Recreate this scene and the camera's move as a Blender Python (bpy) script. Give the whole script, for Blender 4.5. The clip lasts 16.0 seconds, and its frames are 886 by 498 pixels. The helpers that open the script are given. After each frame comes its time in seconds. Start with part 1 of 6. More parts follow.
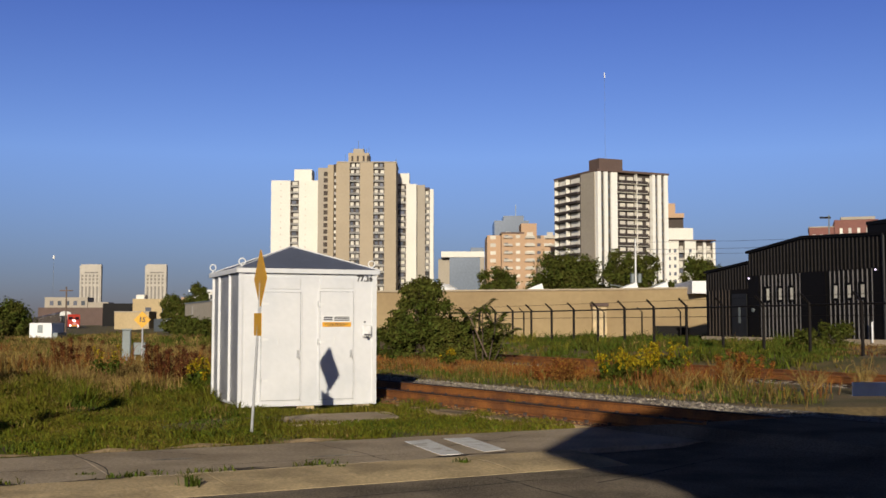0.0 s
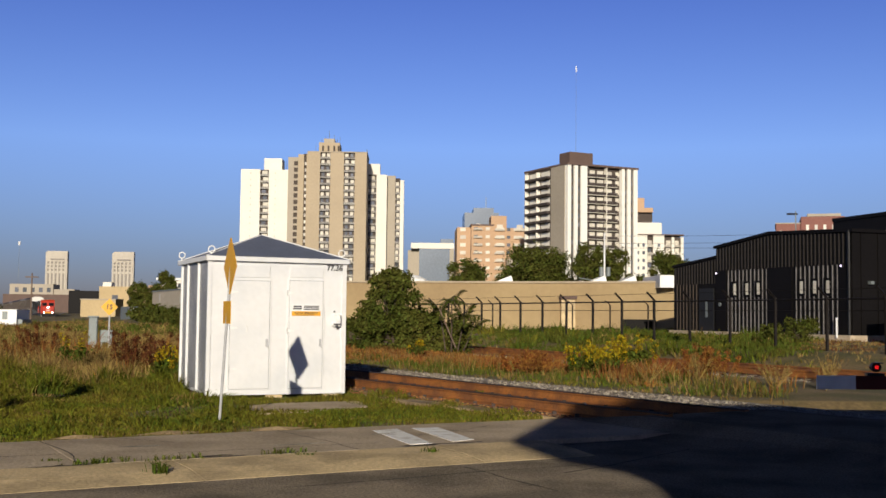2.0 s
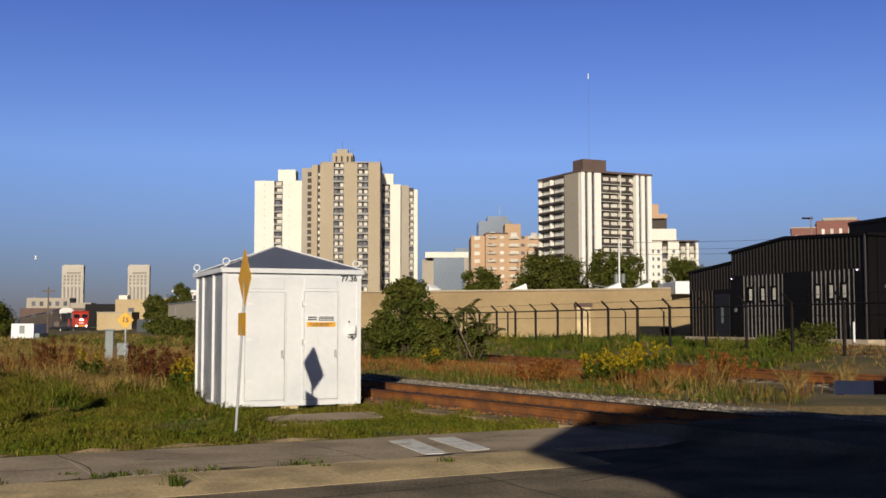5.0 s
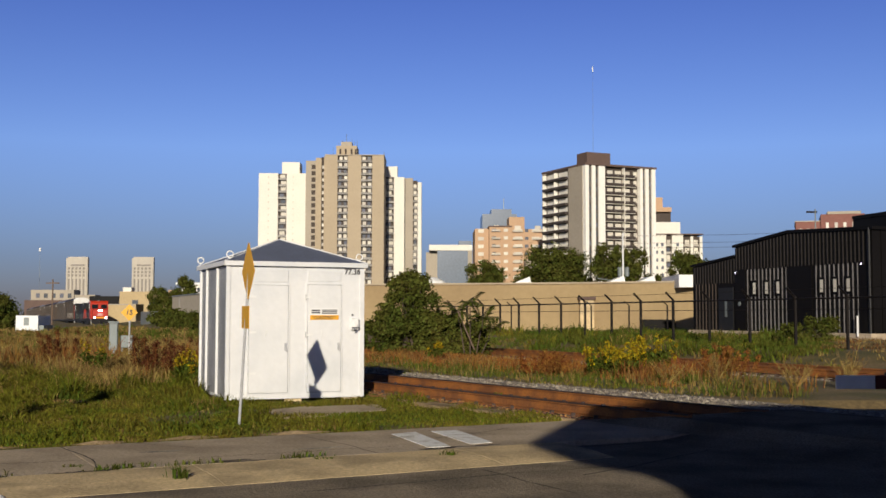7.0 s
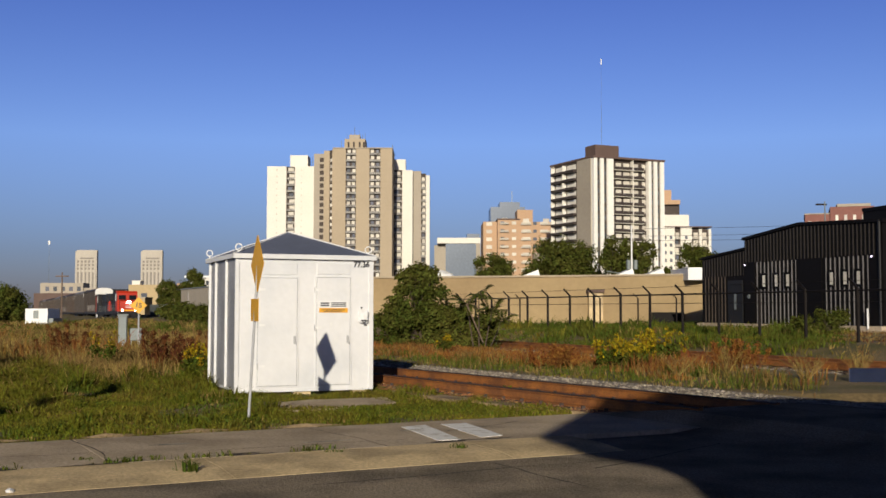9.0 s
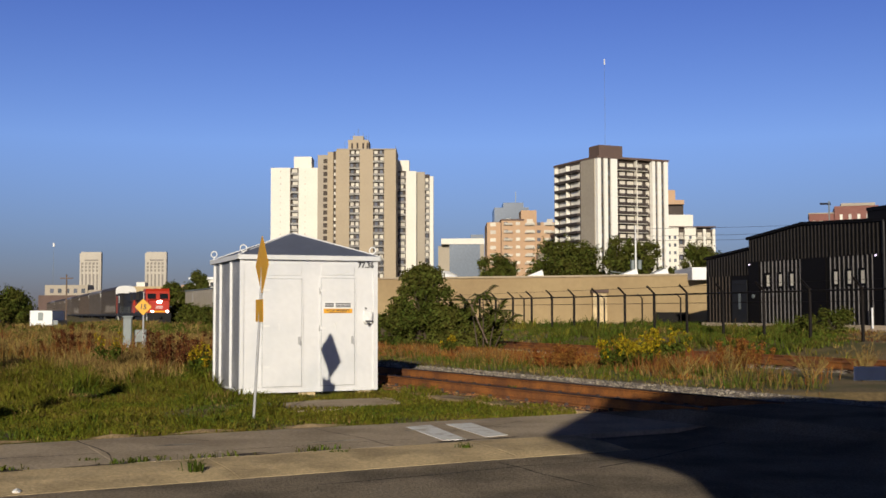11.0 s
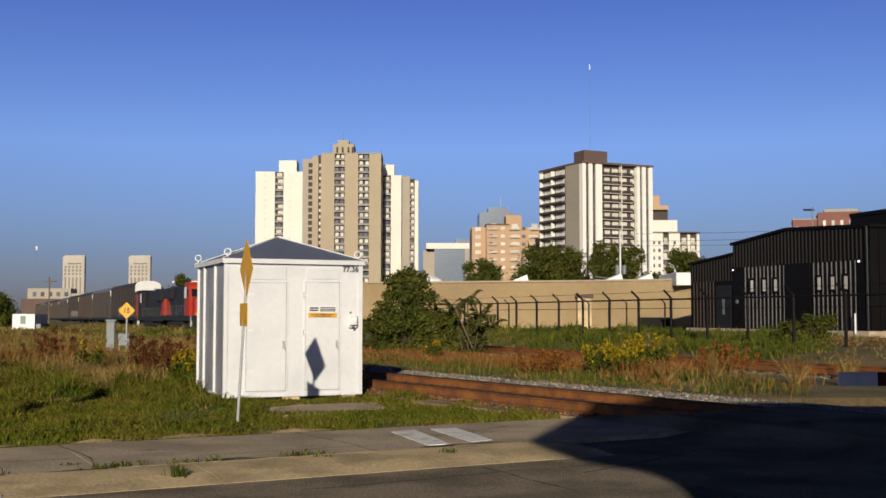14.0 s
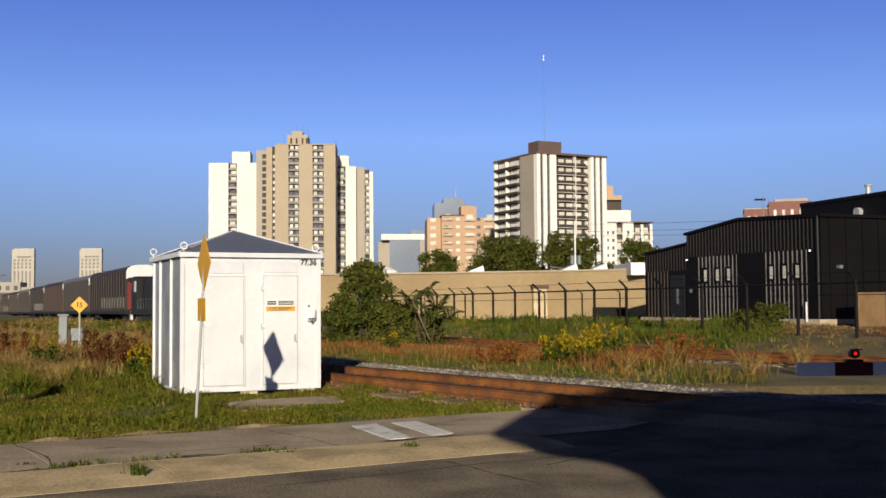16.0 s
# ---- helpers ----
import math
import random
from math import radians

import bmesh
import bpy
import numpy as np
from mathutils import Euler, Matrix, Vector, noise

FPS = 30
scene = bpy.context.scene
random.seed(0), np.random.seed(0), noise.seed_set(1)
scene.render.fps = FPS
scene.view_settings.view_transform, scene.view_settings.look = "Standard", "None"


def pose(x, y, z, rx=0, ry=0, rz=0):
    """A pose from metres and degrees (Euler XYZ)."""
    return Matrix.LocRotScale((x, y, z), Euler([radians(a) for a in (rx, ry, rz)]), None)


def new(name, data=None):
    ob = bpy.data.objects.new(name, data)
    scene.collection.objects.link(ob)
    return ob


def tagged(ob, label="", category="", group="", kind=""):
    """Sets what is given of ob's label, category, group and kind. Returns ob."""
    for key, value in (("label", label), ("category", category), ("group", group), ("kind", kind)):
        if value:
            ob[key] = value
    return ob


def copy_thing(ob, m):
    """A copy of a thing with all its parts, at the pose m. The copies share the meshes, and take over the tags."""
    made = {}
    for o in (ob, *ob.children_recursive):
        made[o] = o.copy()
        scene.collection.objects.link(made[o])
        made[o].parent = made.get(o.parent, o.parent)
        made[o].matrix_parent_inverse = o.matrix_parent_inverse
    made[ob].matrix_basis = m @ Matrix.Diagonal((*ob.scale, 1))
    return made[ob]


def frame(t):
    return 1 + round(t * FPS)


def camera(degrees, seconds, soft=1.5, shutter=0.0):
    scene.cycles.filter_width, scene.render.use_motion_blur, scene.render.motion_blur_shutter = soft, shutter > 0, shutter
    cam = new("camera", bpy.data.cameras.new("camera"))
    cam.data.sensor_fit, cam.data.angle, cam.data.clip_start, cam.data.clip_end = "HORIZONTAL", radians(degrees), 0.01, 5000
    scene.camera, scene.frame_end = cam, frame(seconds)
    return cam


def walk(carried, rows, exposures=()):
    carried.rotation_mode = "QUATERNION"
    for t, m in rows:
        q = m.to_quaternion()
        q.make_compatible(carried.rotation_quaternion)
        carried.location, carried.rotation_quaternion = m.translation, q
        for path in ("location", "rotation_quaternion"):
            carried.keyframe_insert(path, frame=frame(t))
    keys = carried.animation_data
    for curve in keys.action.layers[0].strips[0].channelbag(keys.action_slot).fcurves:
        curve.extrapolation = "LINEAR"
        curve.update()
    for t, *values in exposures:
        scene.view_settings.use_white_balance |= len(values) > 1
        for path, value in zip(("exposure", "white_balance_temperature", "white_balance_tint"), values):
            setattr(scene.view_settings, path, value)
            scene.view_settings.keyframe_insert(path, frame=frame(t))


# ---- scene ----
cam = camera(44.0, 16.0, soft=1.6)
PATH = [
    (0.0, pose(0.000, 0.000, 1.500, 93.860, -0.000, -0.000)),
    (0.5, pose(-0.008, -0.030, 1.494, 93.733, -0.044, -0.521)),
    (1.0, pose(0.000, -0.014, 1.493, 93.686, -0.269, -0.440)),
    (1.5, pose(-0.003, -0.008, 1.497, 93.519, -0.449, -1.011)),
    (2.0, pose(-0.015, -0.021, 1.483, 93.422, -0.652, -1.627)),
    (2.5, pose(-0.007, -0.019, 1.493, 93.280, -0.633, -1.549)),
    (3.0, pose(-0.003, -0.016, 1.495, 93.353, -0.168, -1.366)),
    (3.5, pose(0.001, -0.020, 1.496, 93.787, -0.012, -0.821)),
    (4.0, pose(-0.009, -0.015, 1.488, 93.847, 0.077, -0.696)),
    (6.5, pose(-0.000, -0.031, 1.493, 93.946, -0.058, -1.088)),
    (7.0, pose(0.002, -0.045, 1.498, 93.511, -0.097, -0.643)),
    (7.5, pose(-0.003, -0.043, 1.493, 93.524, -0.476, 0.342)),
    (8.0, pose(0.000, -0.015, 1.496, 93.440, -0.325, 0.243)),
    (8.5, pose(-0.013, 0.014, 1.496, 93.137, -0.078, -0.214)),
    (11.0, pose(-0.021, -0.005, 1.485, 93.185, 0.108, 0.001)),
    (11.5, pose(-0.024, -0.010, 1.496, 93.221, -0.024, 1.116)),
    (12.0, pose(-0.018, -0.004, 1.498, 93.505, 0.029, 2.575)),
    (12.5, pose(-0.030, -0.008, 1.489, 93.850, 0.163, 2.367)),
    (13.0, pose(-0.032, 0.019, 1.487, 93.492, 0.201, 1.355)),
    (13.5, pose(-0.029, 0.019, 1.490, 93.425, 0.102, 0.081)),
    (14.0, pose(-0.025, 0.020, 1.485, 93.420, -0.048, -0.797)),
    (14.5, pose(-0.036, 0.035, 1.487, 93.244, -0.096, -1.611)),
    (15.0, pose(-0.030, 0.016, 1.488, 93.453, 0.422, -2.000)),
    (15.5, pose(-0.017, -0.001, 1.483, 93.546, 0.023, -2.638)),
    (16.0, pose(-0.088, 0.053, 1.516, 92.936, 0.406, -3.124)),
]
walk(cam, PATH, [(0, -0.20), (1, -0.20), (1.5, -0.18), (2, -0.02), (3, -0.06), (4, -0.14), (6.5, -0.15), (7.5, -0.13), (8.5, -0.14), (11, -0.16), (12.5, -0.22), (13.5, -0.26), (14.5, -0.05), (15.5, 0.0), (16, 0.05)])

# ---- light ----
SUN_TURN, SUN_HEIGHT = 4.4, 15.3
world = bpy.data.worlds.new("world")
scene.world = world
world.use_nodes = True
wn, wl = world.node_tree.nodes, world.node_tree.links
sky = wn.new("ShaderNodeTexSky")
sky.sky_type, sky.sun_disc = "NISHITA", False
sky.sun_elevation, sky.sun_rotation = radians(SUN_HEIGHT), radians(180 + SUN_TURN)
sky.air_density, sky.dust_density, sky.ozone_density = 1.0, 0.3, 3.0
# the clear morning air opposite the sun: deep blue, dimmer towards the horizon
tilt, rise, deep = wn.new("ShaderNodeTexCoord"), wn.new("ShaderNodeSeparateXYZ"), wn.new("ShaderNodeValToRGB")
wl.new(tilt.outputs["Generated"], rise.inputs[0])
wl.new(rise.outputs["Z"], deep.inputs["Fac"])
for at, col in ((0.0, (0.24, 0.245, 0.42)), (0.05, (0.34, 0.365, 0.62)), (0.15, (0.65, 0.69, 1.09)), (0.28, (0.46, 0.50, 0.98)), (0.37, (0.05, 0.055, 0.11)), (0.5, (0.014, 0.016, 0.034)), (1.0, (0.007, 0.008, 0.018))):
    e = deep.color_ramp.elements.new(at) if 0 < at < 1 else deep.color_ramp.elements[0 if at == 0 else -1]
    e.color = (*col, 1)
tone = wn.new("ShaderNodeMix")
tone.data_type, tone.blend_type = "RGBA", "MULTIPLY"
tone.inputs["Factor"].default_value = 1.0
wl.new(sky.outputs[0], tone.inputs["A"])
wl.new(deep.outputs[0], tone.inputs["B"])
wl.new(tone.outputs["Result"], wn["Background"].inputs[0])
wn["Background"].inputs[1].default_value = 0.115
sun_light = bpy.data.lights.new("sun", "SUN")
sun_light.energy, sun_light.angle, sun_light.color = 4.8, radians(0.5), (1.0, 0.90, 0.73)
sun_ob = new("sun", sun_light)
sun_ob.matrix_world = pose(0, -40, 30, 90 - SUN_HEIGHT, 0, -SUN_TURN)


# ---- materials ----
def material(name, colour, rough=0.8, metal=0.0, vary=0.15, scale=3.0, fine=40.0, bump=0.1, glow=0.0, spread=0.0, second=None, amount=0.5, island=False, coat=0.0):
    """A procedural surface: colour varied by noise at two scales, with relief, and by piece where spread is given."""
    m = bpy.data.materials.new(name)
    m.use_nodes = True
    n, l = m.node_tree.nodes, m.node_tree.links
    b = n["Principled BSDF"]
    b.inputs["Roughness"].default_value, b.inputs["Metallic"].default_value = rough, metal
    b.inputs["Coat Weight"].default_value = coat
    co = n.new("ShaderNodeTexCoord")
    big, small = n.new("ShaderNodeTexNoise"), n.new("ShaderNodeTexNoise")
    for t, s, d in ((big, scale, 5), (small, fine, 3)):
        t.inputs["Scale"].default_value, t.inputs["Detail"].default_value = s, d
        l.new(co.outputs["Object"], t.inputs["Vector"])
    mix = n.new("ShaderNodeMix")
    mix.data_type = "RGBA"
    other = second if second else tuple(c * (1 - vary) for c in colour)
    mix.inputs["A"].default_value = (*colour, 1)
    mix.inputs["B"].default_value = (*other, 1)
    ramp = n.new("ShaderNodeMapRange")
    ramp.inputs["From Min"].default_value, ramp.inputs["From Max"].default_value = 0.62 - amount * 0.4, 0.72 - amount * 0.2
    l.new(big.outputs[0], ramp.inputs["Value"])
    l.new(ramp.outputs[0], mix.inputs["Factor"])
    mul = n.new("ShaderNodeHueSaturation")
    l.new(mix.outputs["Result"], mul.inputs["Color"])
    val = n.new("ShaderNodeMapRange")
    val.inputs["To Min"].default_value, val.inputs["To Max"].default_value = 1 - vary * 1.4, 1 + vary * 1.4
    val.inputs["From Min"].default_value, val.inputs["From Max"].default_value = 0.25, 0.75
    l.new(small.outputs[0], val.inputs["Value"])
    last = val.outputs[0]
    if spread:
        if island:
            r = n.new("ShaderNodeNewGeometry").outputs["Random Per Island"]
        else:
            r = n.new("ShaderNodeObjectInfo").outputs["Random"]
        pr = n.new("ShaderNodeMapRange")
        pr.inputs["To Min"].default_value, pr.inputs["To Max"].default_value = 1 - spread, 1 + spread
        l.new(r, pr.inputs["Value"])
        k = n.new("ShaderNodeMath")
        k.operation = "MULTIPLY"
        l.new(last, k.inputs[0])
        l.new(pr.outputs[0], k.inputs[1])
        last = k.outputs[0]
        hue = n.new("ShaderNodeMapRange")
        hue.inputs["To Min"].default_value, hue.inputs["To Max"].default_value = 0.5 - spread * 0.06, 0.5 + spread * 0.06
        l.new(r, hue.inputs["Value"])
        l.new(hue.outputs[0], mul.inputs["Hue"])
    l.new(last, mul.inputs["Value"])
    l.new(mul.outputs[0], b.inputs["Base Color"])
    if bump:
        bp = n.new("ShaderNodeBump")
        bp.inputs["Strength"].default_value, bp.inputs["Distance"].default_value = bump, 0.02
        l.new(small.outputs[0], bp.inputs["Height"])
        l.new(bp.outputs[0], b.inputs["Normal"])
    if glow:
        b.inputs["Emission Color"].default_value = (*colour, 1)
        b.inputs["Emission Strength"].default_value = glow
    return m


def leafy(name, colour, spread=0.35, second=None):
    m = material(name, colour, 0.7, 0, 0.2, 0.7, 9.0, 0, spread=spread, second=second, island=True)
    b = m.node_tree.nodes["Principled BSDF"]
    b.inputs["Specular IOR Level"].default_value = 0.08
    return m


M = dict(
    shed=material("white_painted_steel", (0.74, 0.74, 0.74), 0.45, 0, 0.025, 1.1, 9, 0.04, second=(0.66, 0.67, 0.68), amount=0.35),
    shed_roof=material("grey_blue_roofing", (0.125, 0.145, 0.215), 0.6, 0, 0.12, 2, 60, 0.15),
    steel=material("galvanised_steel", (0.52, 0.52, 0.53), 0.5, 0.3, 0.12, 4, 50, 0.05),
    yellow=material("sign_yellow", (0.74, 0.38, 0.005), 0.5, 0, 0.08, 5, 40, 0.02),
    orange=material("sign_orange", (0.80, 0.40, 0.03), 0.5, 0, 0.06, 5, 40, 0.02),
    black=material("black_paint", (0.012, 0.012, 0.013), 0.55, 0, 0.2, 5, 40, 0.02),
    ink=material("dark_ink", (0.05, 0.05, 0.06), 0.7, 0, 0.1, 5, 40, 0),
    sidewalk=material("worn_concrete", (0.53, 0.43, 0.315), 0.9, 0, 0.16, 0.9, 22, 0.5, second=(0.38, 0.305, 0.22), amount=0.5),
    kerb=material("pale_concrete", (0.66, 0.51, 0.30), 0.9, 0, 0.16, 1.6, 26, 0.4, second=(0.46, 0.355, 0.215), amount=0.5),
    asphalt=material("old_asphalt", (0.32, 0.265, 0.20), 0.95, 0, 0.28, 0.9, 40, 0.8, second=(0.19, 0.16, 0.125), amount=0.5),
    marking=material("road_paint", (0.86, 0.85, 0.82), 0.8, 0, 0.08, 6, 50, 0.1, second=(0.62, 0.58, 0.52), amount=0.3),
    soil=material("grassy_soil", (0.19, 0.135, 0.06), 0.95, 0, 0.3, 0.6, 12, 0.5, second=(0.10, 0.09, 0.026), amount=0.6),
    gravel=material("ballast_gravel", (0.34, 0.29, 0.235), 0.95, 0, 0.35, 4, 55, 0.6, second=(0.15, 0.125, 0.10), spread=0.4, island=True),
    rail=material("rusty_rail", (0.30, 0.112, 0.024), 0.8, 0.1, 0.25, 2.2, 40, 0.2, second=(0.16, 0.06, 0.02), amount=0.6),
    railhead=material("dark_rail_head", (0.055, 0.03, 0.022), 0.7, 0.2, 0.25, 4, 60, 0.2, second=(0.035, 0.022, 0.018)),
    doorred=material("faded_door_red", (0.17, 0.022, 0.014), 0.5, 0, 0.12, 1, 10, 0.02),
    rustbed=material("rust_stained_grit", (0.34, 0.125, 0.04), 0.95, 0, 0.3, 1.6, 30, 0.8, second=(0.20, 0.10, 0.045), amount=0.55),
    ruststone=material("rust_stained_stone", (0.30, 0.115, 0.04), 0.95, 0, 0.3, 4, 55, 0.4, second=(0.17, 0.11, 0.07), spread=0.5, island=True),
    sand=material("pale_trodden_dirt", (0.36, 0.26, 0.15), 0.95, 0, 0.25, 2.5, 30, 0.6, second=(0.20, 0.14, 0.07), amount=0.5),
    tie=material("creosoted_timber", (0.10, 0.06, 0.04), 0.9, 0, 0.3, 3, 40, 0.3, spread=0.3),
    cream=material("cream_panel", (0.78, 0.745, 0.66), 0.85, 0, 0.04, 0.12, 1.5, 0.05),
    beige=material("beige_brick", (0.43, 0.35, 0.245), 0.9, 0, 0.06, 0.08, 1.5, 0.05),
    # grey brick, also the colour of tower faces painted as shaded
    greybeige=material("grey_and_shaded_brick", (0.40, 0.35, 0.28), 0.9, 0, 0.06, 0.1, 1.5, 0.05),
    palestone=material("pale_limestone", (0.50, 0.455, 0.385), 0.9, 0, 0.06, 0.1, 1.5, 0.05),
    # far window bays, lightened to grey with distance haze in the colour
    stonebay=material("hazy_window_bay", (0.24, 0.215, 0.19), 0.7, 0, 0.1, 0.2, 2, 0.03),
    # dark brown wall, with the shade of the balcony recesses in its colour
    recess=material("shaded_dark_brick", (0.075, 0.058, 0.048), 0.9, 0, 0.1, 0.3, 3, 0.05),
    balcony=material("painted_parapet", (0.62, 0.58, 0.50), 0.85, 0, 0.08, 0.5, 4, 0.03, spread=0.15),
    balcony_grey=material("grey_railing", (0.36, 0.345, 0.32), 0.7, 0, 0.08, 0.5, 4, 0.03, spread=0.2),
    window=material("window_glass", (0.10, 0.11, 0.13), 0.12, 0, 0.1, 0.5, 4, 0, spread=0.5),
    curtain=material("curtained_window", (0.52, 0.49, 0.44), 0.5, 0, 0.1, 0.5, 4, 0, spread=0.4),
    pier=material("white_painted_pier", (0.88, 0.85, 0.78), 0.85, 0, 0.04, 0.12, 1.5, 0.03),
    darkrail=material("dark_brown_railing", (0.052, 0.040, 0.036), 0.8, 0, 0.1, 0.5, 4, 0.03, spread=0.15),
    brownroof=material("brown_penthouse", (0.13, 0.085, 0.07), 0.85, 0, 0.1, 0.3, 3, 0.05),
    yellowbrick=material("yellow_brick", (0.50, 0.38, 0.21), 0.9, 0, 0.08, 0.2, 3, 0.05),
    # grey that stands in for shade on the shed's side and door gaps
    galv=material("shaded_grey_steel", (0.27, 0.275, 0.29), 0.5, 0.2, 0.15, 1.5, 20, 0.05, second=(0.36, 0.36, 0.37)),
    orangebrick=material("orange_brick", (0.50, 0.33, 0.205), 0.9, 0, 0.06, 0.1, 2, 0.05),
    bluegrey=material("blue_grey_glass", (0.095, 0.13, 0.185), 0.25, 0, 0.1, 0.05, 1, 0),
    pinkbrick=material("red_brick_far", (0.24, 0.105, 0.085), 0.9, 0, 0.08, 0.3, 3, 0.05),
    tan=material("tan_stucco", (0.37, 0.27, 0.14), 0.9, 0, 0.05, 0.15, 3, 0.04, second=(0.31, 0.22, 0.115)),
    white=material("white_painted_metal", (0.80, 0.80, 0.79), 0.5, 0, 0.05, 1, 10, 0.03),
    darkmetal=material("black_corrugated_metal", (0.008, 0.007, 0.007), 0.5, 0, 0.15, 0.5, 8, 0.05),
    # rib colours hold the highlights that sun draws on the black sheeting
    palerib=material("bright_rib_highlight", (0.19, 0.18, 0.18), 0.45, 0.2, 0.15, 0.5, 8, 0.05),
    darkrib=material("dim_rib_highlight", (0.042, 0.037, 0.034), 0.4, 0.2, 0.15, 0.5, 8, 0.05),
    navy=material("black_panel", (0.007, 0.006, 0.006), 0.45, 0, 0.1, 0.5, 8, 0.03),
    fence=material("dark_fence_steel", (0.016, 0.013, 0.012), 0.6, 0.4, 0.2, 3, 30, 0.05),
    greybox=material("grey_utility_steel", (0.19, 0.215, 0.215), 0.5, 0.2, 0.1, 2, 20, 0.03),
    timber=material("weathered_pole", (0.16, 0.11, 0.08), 0.9, 0, 0.2, 2, 20, 0.2),
    crate=material("crate_timber", (0.34, 0.20, 0.09), 0.85, 0, 0.2, 2, 20, 0.2),
    locored=material("locomotive_red", (0.44, 0.032, 0.012), 0.4, 0, 0.08, 1, 10, 0.02),
    locoblack=material("locomotive_black", (0.025, 0.024, 0.025), 0.45, 0, 0.15, 1, 10, 0.02),
    locowhite=material("locomotive_white", (0.75, 0.74, 0.70), 0.5, 0, 0.06, 1, 10, 0.02),
    carbrown=material("brown_railcar", (0.125, 0.072, 0.040), 0.65, 0.2, 0.15, 0.6, 6, 0.05),
    cargrey=material("grey_railcar", (0.115, 0.103, 0.092), 0.6, 0.3, 0.15, 0.6, 6, 0.05),
    car=material("railcar_steel", (0.046, 0.034, 0.027), 0.6, 0.3, 0.15, 0.6, 6, 0.05, spread=0.3),
    cartop=material("railcar_roof", (0.28, 0.26, 0.24), 0.5, 0.5, 0.1, 0.6, 6, 0.03),
    carrib=material("railcar_rib", (0.075, 0.058, 0.047), 0.6, 0.3, 0.15, 0.6, 6, 0.03),
    cabglass=material("dark_cab_glass", (0.012, 0.014, 0.018), 0.25, 0, 0.1, 1, 10, 0),
    lamp=material("lit_headlight", (1.0, 0.85, 0.85), 0.3, 0, 0, 1, 1, 0, glow=14.0),
    ditch=material("lit_ditch_light", (1.0, 0.72, 0.78), 0.3, 0, 0, 1, 1, 0, glow=10.0),
    redlamp=material("lit_red_lamp", (1.0, 0.02, 0.02), 0.3, 0, 0, 1, 1, 0, glow=0.7),
    walllamp=material("lit_wall_lamp", (0.85, 0.7, 1.0), 0.3, 0, 0, 1, 1, 0, glow=3.5),
    gatered=material("gate_red", (0.09, 0.006, 0.006), 0.5, 0, 0.1, 3, 20, 0.02),
    grass=leafy("fresh_grass", (0.090, 0.096, 0.008), 0.45, (0.122, 0.100, 0.014)),
    straw=leafy("dry_grass", (0.22, 0.145, 0.050), 0.4, (0.135, 0.092, 0.030)),
    dock=leafy("dock_seed", (0.105, 0.036, 0.014), 0.5, (0.075, 0.032, 0.014)),
    russet=leafy("russet_weeds", (0.215, 0.078, 0.020), 0.45, (0.135, 0.070, 0.020)),
    weed=leafy("green_weeds", (0.050, 0.068, 0.008), 0.5, (0.078, 0.082, 0.012)),
    golden=leafy("goldenrod_bloom", (0.31, 0.205, 0.008), 0.5, (0.18, 0.14, 0.010)),
    foliage=leafy("tree_leaves", (0.056, 0.066, 0.011), 0.5, (0.085, 0.085, 0.016)),
    bark=material("bark", (0.09, 0.065, 0.045), 0.95, 0, 0.3, 3, 20, 0.3),
)

for dull, gloss in (("darkmetal", 0.1), ("navy", 0.1), ("darkrib", 0.15), ("asphalt", 0.0), ("cabglass", 0.15), ("locoblack", 0.15), ("car", 0.2), ("cargrey", 0.2), ("sidewalk", 0.05), ("kerb", 0.05), ("fence", 0.15)):
    M[dull].node_tree.nodes["Principled BSDF"].inputs["Specular IOR Level"].default_value = gloss
M["joint"] = material("dirt_filled_joint", (0.06, 0.045, 0.03), 0.95, 0, 0.3, 4, 30, 0.2)


# ---- building blocks ----
def part(name, bm, mat, parent=None, label="", kind=""):
    me = bpy.data.meshes.new(name)
    bm.to_mesh(me)
    bm.free()
    me.materials.append(M[mat])
    ob = new(name, me)
    if parent is not None:
        ob.parent = parent
    return tagged(ob, label, kind=kind)


def thing(name, m, label, category, group="", kind=""):
    ob = new(name)
    ob.empty_display_size = 0.3
    ob.matrix_world = m
    return tagged(ob, label, category, group, kind)


def again(name, ob, parent, m):
    """Another piece on the same mesh."""
    o = new(name, ob.data)
    o.parent = parent
    o.matrix_basis = m
    return o


def box(bm, x0, y0, z0, x1, y1, z1, bevel=0.0):
    x0, x1, y0, y1, z0, z1 = min(x0, x1), max(x0, x1), min(y0, y1), max(y0, y1), min(z0, z1), max(z0, z1)
    v = [bm.verts.new((x, y, z)) for z in (z0, z1) for y in (y0, y1) for x in (x0, x1)]
    fs = [bm.faces.new([v[i] for i in q]) for q in ((0, 2, 3, 1), (4, 5, 7, 6), (0, 1, 5, 4), (2, 6, 7, 3), (1, 3, 7, 5), (0, 4, 6, 2))]
    if bevel:
        es = list({e for f in fs for e in f.edges})
        bmesh.ops.bevel(bm, geom=es, offset=bevel, segments=1, affect="EDGES")
    return bm


def B(*a, bevel=0.0):
    return box(bmesh.new(), *a, bevel=bevel)


